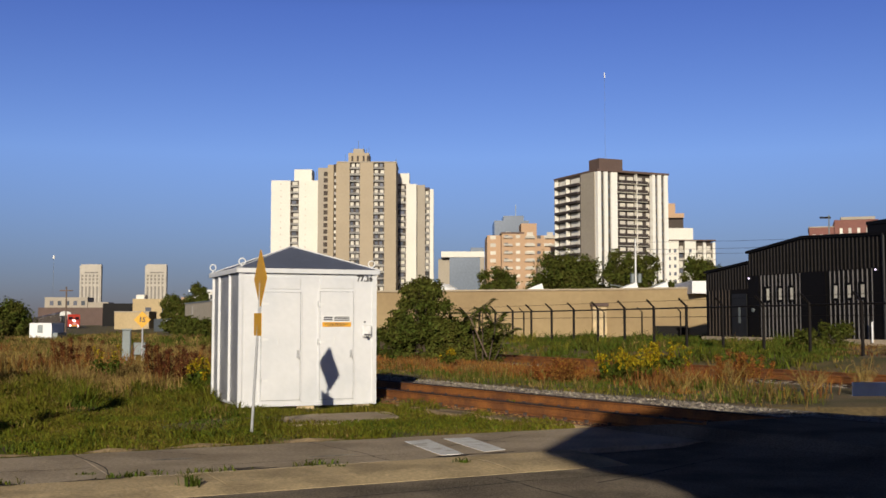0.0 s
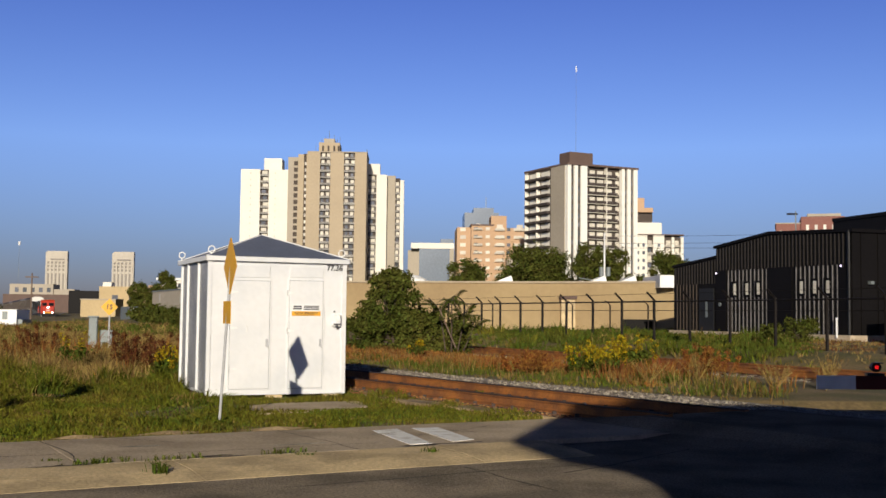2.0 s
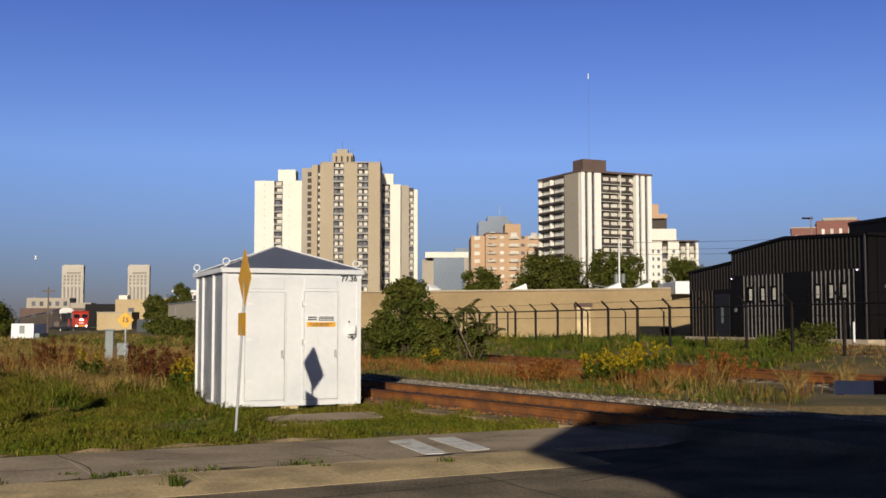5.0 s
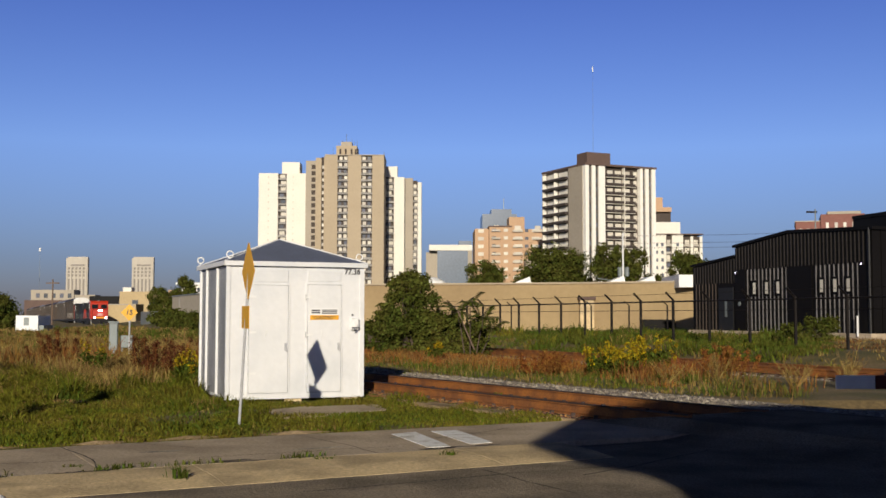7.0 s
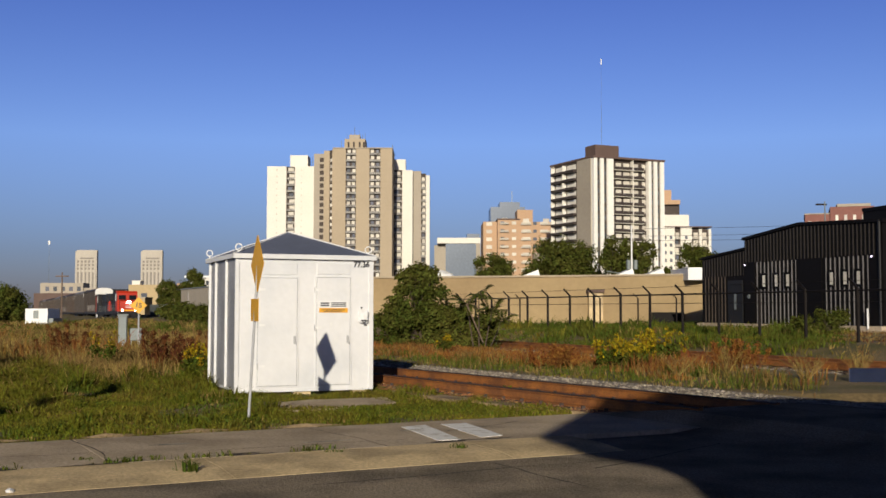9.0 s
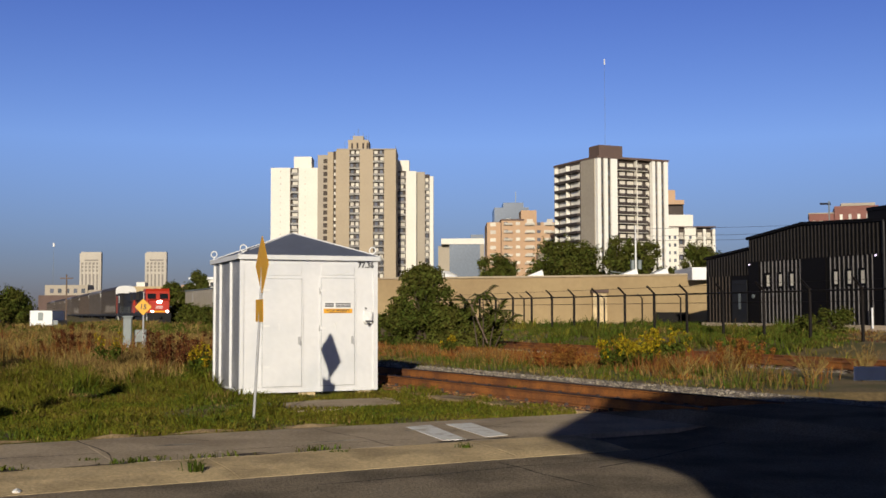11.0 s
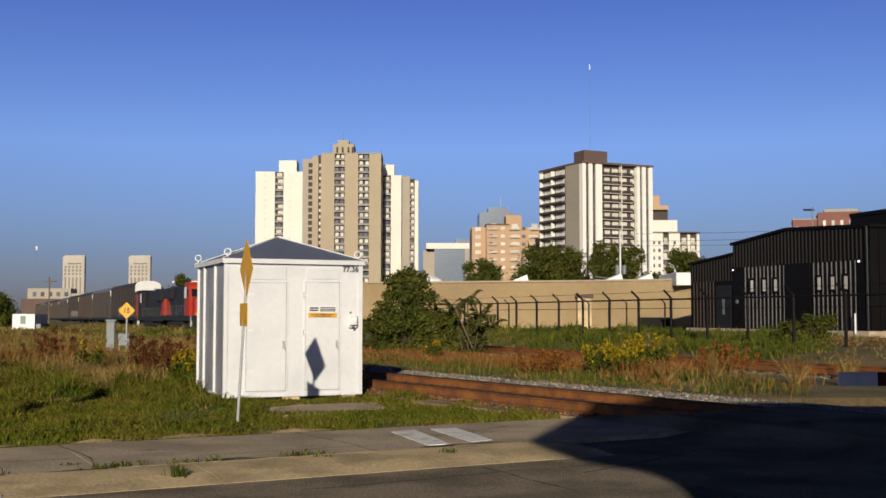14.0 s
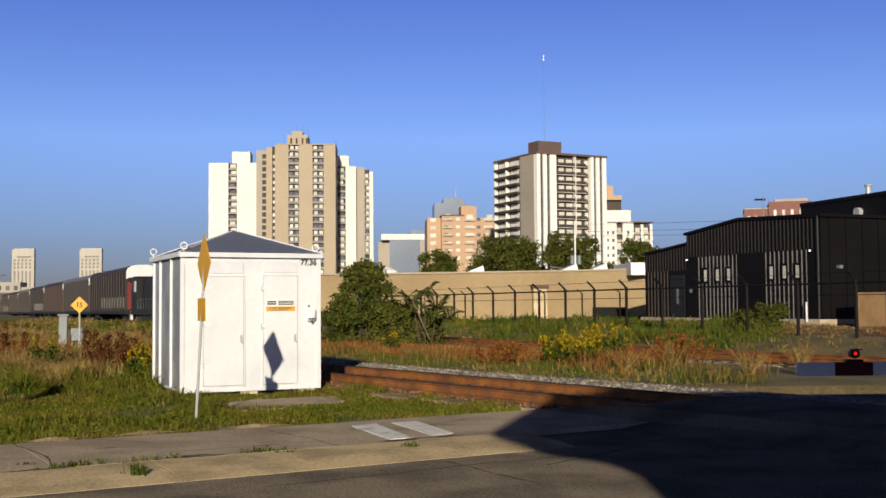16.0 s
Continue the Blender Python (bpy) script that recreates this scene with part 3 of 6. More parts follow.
        box(sl, x0, -0.012, z1, x1, 0.004, z1 + 0.008)
        box(sl, x0, -0.012, 0.082, x1, 0.004, 0.09)
        part("door_seal", sl, "galv", shed)
        part("transom_panel", B(x0, -0.016, z1 + 0.06, x1, 0.004, h - 0.08, bevel=0.004), "shed", shed)
        for z in hinges[1]:
            b = tube(bmesh.new(), (hinges[0], -0.04, z - 0.045), (hinges[0], -0.04, z + 0.045), 0.012, n=8)
            box(b, hinges[0], -0.038, z - 0.02, hinges[0] + 0.13, -0.03, z + 0.02)
            hg = part("hinge", b, "white", door)
            part("hinge_pin", T((hinges[0] - 0.012, -0.05, z - 0.055), (hinges[0] - 0.012, -0.05, z + 0.055), 0.007, n=6), "galv", hg)
        b = tube(bmesh.new(), (x1 - 0.05, -0.035, 0.93), (x1 - 0.05, -0.06, 0.93), 0.016)
        box(b, x1 - 0.07, -0.05, 0.86, x1 - 0.03, -0.03, 1.0)
        tube(b, (x1 - 0.05, -0.062, 0.93), (x1 - 0.03, -0.062, 0.84), 0.010)
        part("door_handle", b, "steel", door)
        b = B((x0 + x1) / 2 - 0.06, -0.042, 1.12, (x0 + x1) / 2 - 0.045, -0.03, 1.24)
        box(b, (x0 + x1) / 2 - 0.075, -0.042, 1.225, (x0 + x1) / 2 - 0.03, -0.03, 1.24)
        part("latch_bar", b, "white", door)
    # cable box by the right-hand door
    b = bmesh.new()
    box(b, 2.31, -0.10, 1.23, 2.50, -0.022, 1.47, bevel=0.03)
    cb = part("meter_box", b, "white", shed)
    b = tube(bmesh.new(), (2.42, -0.10, 1.36), (2.42, -0.125, 1.36), 0.045, n=12)
    part("meter_lens", b, "white", cb)
    tube(b := bmesh.new(), (2.34, -0.11, 1.28), (2.48, -0.11, 1.28), 0.012)
    part("meter_clasp", b, "ink", cb)
    b = ring_bm((2.40, -0.118, 1.265), 0.018, 0.005, (0, 1, 0), 10, 5)
    box(b, 2.378, -0.13, 1.215, 2.422, -0.108, 1.255)
    part("padlock", b, "ink", cb)
    part("vent_knob", T((2.37, -0.02, 1.52), (2.37, -0.05, 1.52), 0.015), "ink", shed)
    # lettering
    face = pose(2.37, -0.026, 2.335, 90, 0, 0)
    words("mile_number", "77.36", 0.15, "ink", shed, face, 0.002, "dark stencilled figures", 0.95)
    zb = 1.43
    plate = part("notice", B(1.545, -0.036, zb, 2.10, -0.0305, zb + 0.21), "white", shed, "white and orange emergency notice")
    part("notice_band", B(1.545, -0.040, zb, 2.10, -0.0362, zb + 0.085), "orange", plate)
    words("notice_words", "IN CASE EMERGENCY", 0.046, "ink", plate, pose(1.82, -0.0425, zb + 0.05, 90, 0, 0), 0.001, "", 1.0)
    mk = bmesh.new()
    box(mk, 1.57, -0.040, zb + 0.118, 1.74, -0.0365, zb + 0.145)
    box(mk, 1.57, -0.040, zb + 0.160, 1.74, -0.0365, zb + 0.187)
    part("maker_mark", mk, "ink", plate)
    for z in (0.12, 0.15, 0.18):
        part("notice_bar", B(1.775, -0.040, zb + z - 0.009, 2.07, -0.0365, zb + z + 0.009), "ink", plate)
    part("notice_bar", B(1.64, -0.043, zb + 0.012, 1.98, -0.041, zb + 0.022), "ink", plate)
    return shed


build_shed()


def build_diamond_sign():
    sign = thing("warning_sign", pose(-2.63, 15.2, 0, 0, 0.0, 0), "yellow diamond warning sign on a leaning steel post", "road sign")
    lean = (0.125 / 2.5)
    part("post", T((-lean * 0.2, 0, -0.2), (lean * 2.42, 0, 2.42), 0.019, n=8), "steel", sign)
    turn = Matrix.Rotation(radians(112), 4, "Z")   # plates seen nearly edge on

    def plate(name, pts, z, off, mat, label):
        bm = prism(bmesh.new(), pts, -0.003, 0.003)
        o = part(name, bm, mat, sign, label)
        o.matrix_basis = Matrix.Translation((lean * z, off, z)) @ turn
        return o
    r = 0.40
    d = plate("diamond_plate", [(-r, 0), (-0.03, -r + 0.02), (0.03, -r + 0.02), (r, 0), (0.03, r), (-0.03, r)], 2.11, -0.04, "yellow", "yellow diamond plate")
    bm = bmesh.new()
    box(bm, -0.025, -0.007, -0.18, 0.025, -0.004, 0.12)
    prism(bm, [(-0.09, 0.09), (0.09, 0.09), (0, 0.2)], -0.007, -0.004)
    part("symbol", bm, "ink", d)
    p = plate("lower_plate", [(-0.23, -0.155), (0.23, -0.155), (0.23, 0.155), (-0.23, 0.155)], 1.48, -0.04, "yellow", "yellow lower plate")
    bm = bmesh.new()
    for z in (0.08, 0.02, -0.04):
        box(bm, -0.15, -0.007, z - 0.012, 0.15, -0.004, z + 0.012)
    part("plate_bars", bm, "ink", p)


build_diamond_sign()


def build_speed_sign():
    x, y = -10.66, 39.0
    s = thing("speed_sign", pose(x, y, land(x, y), 0, 0, 0), "yellow diamond speed board on a steel post", "railway sign")
    part("post", T((0, 0, -0.1), (0, 0, 1.9), 0.03), "steel", s)
    r = 0.30
    p = part("diamond_plate", prism(bmesh.new(), [(-r, 0), (0, -r), (r, 0), (0, r)], -0.045, -0.035), "yellow", s)
    p.location = (0, 0, 1.62)
    words("speed_figures", "15", 0.25, "ink", p, pose(0, -0.047, 0, 90, 0, 0) @ pose(0, 0, 0, 0, 0, -8), 0.002)
    c = thing("signal_cabinet", pose(-11.33, 39.4, land(-11.33, 39.4), 0, 0, 12), "grey steel signal cabinet on a short post", "utility cabinet", "signal cabinets")
    part("cabinet_body", B(-0.15, -0.13, 0.25, 0.15, 0.13, 1.25, bevel=0.02), "greybox", c)
    part("lid", B(-0.18, -0.16, 1.25, 0.18, 0.16, 1.30), "greybox", c)
    part("leg", T((0, 0, -0.1), (0, 0, 0.26), 0.06), "steel", c)
    part("cabinet_door", B(-0.12, -0.145, 0.32, 0.12, -0.131, 1.18), "greybox", c)
    c2 = thing("signal_cabinet", pose(-10.98, 39.8, land(-10.98, 39.8), 0, 0, 12), "small grey steel junction box in the grass", "utility cabinet", "signal cabinets")
    part("cabinet_body", B(-0.22, -0.12, 0.35, 0.22, 0.12, 0.8, bevel=0.02), "greybox", c2)
    part("leg", T((-0.15, 0, -0.1), (-0.15, 0, 0.36), 0.03), "steel", c2)
    part("leg", T((0.15, 0, -0.1), (0.15, 0, 0.36), 0.03), "steel", c2)


build_speed_sign()


# ---- crossing gate at the street ----
def build_gate():
    g = thing("crossing_gate", pose(3.71, 10.0, 0, 0, 0, 0), "lowered red and white crossing gate arm with red lamps", "crossing gate")
    x = 0.0
    for i in range(22):
        part("arm_board", B(x + 0.001, -0.012, 0.84, x + 0.357, 0.012, 0.965), "white" if i % 2 == 0 else "gatered", g)
        x += 0.36
    for lx in (0.54, 2.8, 5.0):
        b = bmesh.new()
        tube(b, (lx, 0.03, 1.045), (lx, -0.04, 1.045), 0.040, 0.046, n=14)
        box(b, lx - 0.08, -0.03, 0.966, lx + 0.08, 0.04, 0.99)
        box(b, lx - 0.04, -0.10, 1.08, lx + 0.04, -0.03, 1.09)
        lm = part("gate_lamp", b, "black", g)
        part("lens", T((lx, -0.042, 1.045), (lx, -0.048, 1.045), 0.017, n=12), "redlamp", lm)
    post = part("gate_mast", T((8.2, 0, -0.3), (8.2, 0, 3.2), 0.07), "steel", g)
    part("drive_box", B(7.85, -0.25, 0.75, 8.4, 0.25, 1.45, bevel=0.03), "greybox", g)


build_gate()


# ---- the building behind the viewer, whose shadow lies over the crossing ----
def build_corner_house():
    h = thing("corner_building", pose(0, 0, 0), "plain street corner building with shaped parapet", "building")
    out = [(1.0, -0.2), (1.0, 4.4), (0.8, 4.66), (0.23, 4.86), (-0.3, 5.23), (-0.1, 5.48), (0.52, 6.2), (1.09, 6.67), (26, 6.85), (26, -0.2)]
    part("front_wall", prism(bmesh.new(), out, -6.0, -6.4), "tan", h, "rendered front with shaped parapet")
    part("wall", B(3.0, -15.5, -0.15, 26, -6.4, 5.0), "tan", h)
    # a street pole whose shadow crosses the grass
    p = thing("street_pole", pose(-7.75, -2.5, -0.1), "weathered timber street pole", "pole", "poles")
    part("shaft", T((0, 0, 0), (0, 0, 6.5), 0.24, 0.2, n=10), "timber", p)
    part("lamp_head", B(-0.2, -0.2, 6.1, 0.2, 0.2, 6.6, bevel=0.05), "greybox", p)


build_corner_house()


# ---- black corrugated building ----
def build_black_building():
    # local x along the front, from its near corner leftwards into the distance
    d = Vector((15.2 - 20.2, 63.5 - 49.8))
    turn = math.degrees(math.atan2(d.y, d.x))
    b = thing("workshop", pose(20.2, 49.8, 0.6, 0, 0, turn), "black corrugated steel workshop with slit windows", "building")
    L = d.length
    Lm = L * 0.715
    # local y points away from the tracks for negative values
    back = -14.0
    part("wall", prism(bmesh.new(), [(0, 0), (Lm, 0), (Lm, 4.65), (Lm * 0.56, 5.15), (0, 4.9)], 0.0, back), "darkmetal", b)
    part("roof", prism(bmesh.new(), [(-0.15, 4.9), (Lm * 0.56, 5.16), (Lm + 0.1, 4.66), (Lm + 0.1, 4.80), (Lm * 0.56, 5.30), (-0.15, 5.05)], 0.12, back - 0.1), "navy", b)
    part("wing", prism(bmesh.new(), [(Lm, 0), (L, 0), (L, 3.75), (Lm, 4.15)], -0.05, back * 0.7), "darkmetal", b)
    part("wing_roof", prism(bmesh.new(), [(Lm + 0.002, 4.16), (L + 0.1, 3.76), (L + 0.1, 3.88), (Lm + 0.002, 4.28)], 0.05, back * 0.7), "navy", b)
    part("foundation", B(-0.1, 0.25, -0.8, L + 0.1, back, 0.14), "sidewalk", b)
    def eave(x):
        peak = Lm * 0.56
        return 4.9 + 0.25 * x / peak if x < peak else 5.15 - 0.5 * (x - peak) / (Lm - peak)
    stretch = lambda x, y, z0, z1: pose(x, y, z0) @ Matrix.Diagonal((1, 1, z1 - z0, 1))
    # upper ribs, lighter than the wall to paint their highlights
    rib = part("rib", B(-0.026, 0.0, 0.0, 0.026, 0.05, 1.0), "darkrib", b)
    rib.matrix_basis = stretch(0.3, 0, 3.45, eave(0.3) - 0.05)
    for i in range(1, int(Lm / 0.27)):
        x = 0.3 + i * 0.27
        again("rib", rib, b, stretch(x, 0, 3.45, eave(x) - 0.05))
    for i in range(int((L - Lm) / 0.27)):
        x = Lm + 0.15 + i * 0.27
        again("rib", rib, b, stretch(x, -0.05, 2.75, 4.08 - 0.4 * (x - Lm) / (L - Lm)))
    # panels between the ribbed bays
    for x0, x1 in ((0.05, 0.88), (4.15, 6.05), (9.5, Lm - 0.02)):
        part("panel", B(x0, 0, 0.15, x1, 0.045, 3.45), "navy", b)
    # lower ribs, with a stronger highlight put into their colour
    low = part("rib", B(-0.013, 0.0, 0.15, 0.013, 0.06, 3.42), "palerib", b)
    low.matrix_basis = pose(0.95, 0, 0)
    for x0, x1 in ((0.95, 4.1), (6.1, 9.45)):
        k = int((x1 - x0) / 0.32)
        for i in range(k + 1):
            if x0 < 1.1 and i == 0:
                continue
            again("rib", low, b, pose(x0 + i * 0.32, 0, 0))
    # wing ribs, highlight in the colour too
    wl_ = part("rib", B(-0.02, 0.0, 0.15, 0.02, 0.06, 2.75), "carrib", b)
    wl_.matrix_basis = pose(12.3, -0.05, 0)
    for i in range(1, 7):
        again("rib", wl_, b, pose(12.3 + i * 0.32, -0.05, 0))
    for x in (1.57, 2.48, 3.43, 6.74, 7.67, 8.70):
        w = part("window", B(x - 0.25, 0.0, 1.98, x + 0.27, 0.075, 2.82), "navy", b)
        part("pane", B(x - 0.14, 0.076, 2.10, x + 0.08, 0.082, 2.70), "balcony", w)
    door = part("door", B(Lm + 0.25, -0.05, 0.12, Lm + 1.6, 0.0, 2.5), "black", b)
    part("door_pane", B(Lm + 0.8, 0.002, 0.9, Lm + 1.0, 0.012, 1.8), "greybox", door)
    for x, z in ((10.2, 3.3), (0.57, 3.35)):
        lm = part("wall_lamp", B(x - 0.10, 0.045, z - 0.07, x + 0.10, 0.16, z + 0.07, bevel=0.03), "black", b)
        part("bulb", B(x - 0.045, 0.161, z - 0.035, x + 0.045, 0.17, z + 0.035), "walllamp", lm)
    part("round_vent", T((10.0, 0.045, 1.6), (10.0, 0.10, 1.6), 0.11, n=12), "greybox", b)
    part("stand_pipe", T((0.72, 0.3, 0.0), (0.72, 0.3, 0.95), 0.045), "white", b)
    part("down_pipe", T((0.12, 0.09, 0.1), (0.12, 0.09, 5.0), 0.06), "black", b)
    # side facing the street end
    for y in range(-13, 0):
        part("side_rib", B(-0.05, y + 0.45, 0.15, 0.0, y + 0.52, 4.95), "darkmetal", b)
    for y in (-1.0,):
        part("side_lamp", B(-0.2, y - 0.1, 2.5, 0, y + 0.1, 2.65), "greybox", b)
    # taller hall behind
    t = thing("tall_hall", pose(34.6, 70, -0.3, 0, 0, 14), "tall black steel hall with rooftop vents", "building")
    part("wall", B(0, 0, 0, 22, 12, 9.1), "darkmetal", t)
    part("parapet", B(-0.1, -0.1, 9.1, 22.1, 12, 9.35), "navy", t)
    part("vent_stack", T((0.6, 5.0, 9.35), (0.6, 5.0, 9.95), 0.18, n=10), "steel", t)
    part("vent_cap", T((0.6, 5.0, 9.95), (0.6, 5.0, 10.1), 0.3, 0.22, n=10), "steel", t)
    part("wall_vent", T((0, 5.2, 8.1), (-0.3, 5.2, 8.1), 0.35, n=14), "steel", t)
    c = thing("timber_crate", pose(21.5, 46.2, 0.35, 0, 0, 30), "brown slatted timber crate beside the fence", "crate")
    part("crate_body", B(0, 0, 0, 2.2, 1.5, 1.6), "crate", c)
    for x in (0.0, 0.55, 1.1, 1.65, 2.1):
        part("slat", B(x, -0.03, 0, x + 0.1, 0, 1.6), "timber", c)


build_black_building()


# ---- tan wall, sheds on its roof and the fence ----
def build_tan_wall():
    w = thing("warehouse", pose(0, 0, 0), "long low tan rendered warehouse", "building")
    part("wall", flat(bmesh.new(), [(-8.5, 85.5), (10, 79.5), (18.6, 75), (24, 92), (-4, 100)], -0.5, 3.86), "tan", w)
    part("coping", flat(bmesh.new(), [(-8.6, 85.4), (10, 79.35), (18.7, 74.85), (24.1, 92.1), (-4, 100.1)], 3.86, 3.98), "beige", w)
    dr = part("door", B(10.7, 78.4, 0.3, 11.7, 79.4, 2.7), "kerb", w)
    dr.matrix_basis = pose(0, 0, 0)
    part("door_hood", B(10.6, 78.2, 2.7, 11.8, 79.4, 2.92), "brownroof", w)
    part("dark_panel", B(14.7, 75.7, 0.2, 16.9, 77.2, 1.3), "navy", w)
    part("loading_canopy", B(16.9, 74.4, 3.5, 19.2, 80, 4.35), "white", w)
    for i, x in enumerate((6.8, 13.6, 15.7, 17.9)):
        s = part("roof_light", prism(bmesh.new(), [(0, 0), (1.5, 0), (1.36, 0.55)], 0, 2.5), "white", w, "white sawtooth roof light")
        s.matrix_basis = pose(x - 0.6, 86.0 - 0.35 * x, 3.98)
    for x, y, sx in ((-0.3, 87, 1.6), (-2.0, 88, 1.0)):
        b = bmesh.new()
        bmesh.ops.create_uvsphere(b, u_segments=12, v_segments=6, radius=1)
        bmesh.ops.scale(b, vec=(sx, 1.0, 0.75), verts=b.verts)
        o = part("roof_dome", b, "white", w)
        o.location = (x, y, 3.9)


build_tan_wall()


def build_fence():
    f = thing("security_fence", pose(0, 0, 0), "dark steel security fence with barbed wire arms", "fence")
    a, d = Vector((3.1, 65.0)), Vector((0.33, -0.944))
    tops = []
    post = None
    for i in range(-4, 18):
        p = a + d * (2.62 * i)
        z = land(p.x, p.y)
        if post is None:
            bm = tube(bmesh.new(), (0, 0, -0.2), (0, 0, 2.15), 0.06, n=6)
            tube(bm, (0, 0, 2.13), (-0.33, -0.12, 2.45), 0.045, n=5)
            post = part("post", bm, "fence", f)
            post.matrix_basis = pose(p.x, p.y, 0.05)
        else:
            again("post", post, f, pose(p.x, p.y, 0.05))
        tops.append(p)
    for p, q in zip(tops, tops[1:]):
        part("top_rail", T((p.x, p.y, 2.12), (q.x, q.y, 2.12), 0.035, n=5), "fence", f)
        part("mid_wire", T((p.x, p.y, 1.75), (q.x, q.y, 1.75), 0.012, n=4), "fence", f)
        part("barbed_wire", T((p.x - 0.3, p.y - 0.1, 2.43), (q.x - 0.3, q.y - 0.1, 2.43), 0.008, n=4), "fence", f)
    g = thing("inner_fence", pose(0, 0, 0), "second row of dark fence posts before the warehouse", "fence")
    for x, y in ((5.0, 68), (9.6, 65.5), (11.5, 63.5), (13.4, 62)):
        bm = tube(bmesh.new(), (x, y, 0), (x, y, 2.15), 0.045, n=6)
        tube(bm, (x, y, 2.13), (x - 0.3, y - 0.1, 2.4), 0.03, n=5)
        part("post", bm, "fence", g)


build_fence()


# ---- far towers ----
def balcony_mesh(w, depth, mat):
    bm = B(-0.12, -depth - 0.1, 0, w + 0.12, 0.0, 0.2)
    box(bm, 0, -depth, 0.28, w, -depth + 0.1, 0.62)
    box(bm, -0.05, -depth - 0.04, 0.74, w + 0.05, -depth + 0.1, 0.88)
    for k in range(5):
        box(bm, w * k / 4.2, -depth, 0.2, w * k / 4.2 + 0.12, -depth + 0.1, 0.8)
    ob = part("balcony", bm, mat)
    return ob


def block(parent, x0, y0, x1, y1, z1, mat, name="wall", z0=0):
    return part(name, B(x0, y0, z0, x1, y1, z1), mat, parent)


def strip(parent, x0, x1, y, zs, depth, mat, panes=2):
    """Balconies one over another in front of a recessed dark strip, each with its windows."""
    w = x1 - x0
    rng = random.Random(int(x0 * 10 + y))
    # back wall coloured dark to carry the shade behind the balconies
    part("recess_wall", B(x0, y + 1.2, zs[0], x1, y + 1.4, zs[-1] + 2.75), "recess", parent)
    balcony = pale = dim = None
    for z in zs:
        m = pose(x0, y + 1.2, z)
        if balcony is None:
            balcony = balcony_mesh(w, depth, mat)
            balcony.parent, balcony.matrix_basis = parent, m
        else:
            again("balcony", balcony, parent, m)
        for k in range(panes):
            m = pose(x0 + w / panes * (k + 0.12 + 0.2 * rng.random()), y + 1.2, z + 0.9)
            if rng.random() < 0.72:
                if pale is None:
                    pale = part("window", B(0, -0.05, 0, w / panes * 0.62, 0, 1.6), "balcony", parent)
                    pale.matrix_basis = m
                else:
                    again("window", pale, parent, m)
            elif dim is None:
                dim = part("window", B(0, -0.05, 0, w / panes * 0.5, 0, 1.5), "window", parent)
                dim.matrix_basis = m
            else:
                again("window", dim, parent, m)


def holes(parent, x, y, zs, w, h, mat="window", side=None):
    """A column of windows let into a wall facing -y, or facing -x where side is given."""
    first = None
    for z in zs:
        m = pose(x, y, z) if side is None else pose(x, y, z, 0, 0, -90)
        if first is None:
            bm = B(0, -0.06, 0, w, 0.1, h)
            first = part("window", bm, mat, parent)
            first.matrix_basis = m
        else:
            again("window", first, parent, m)


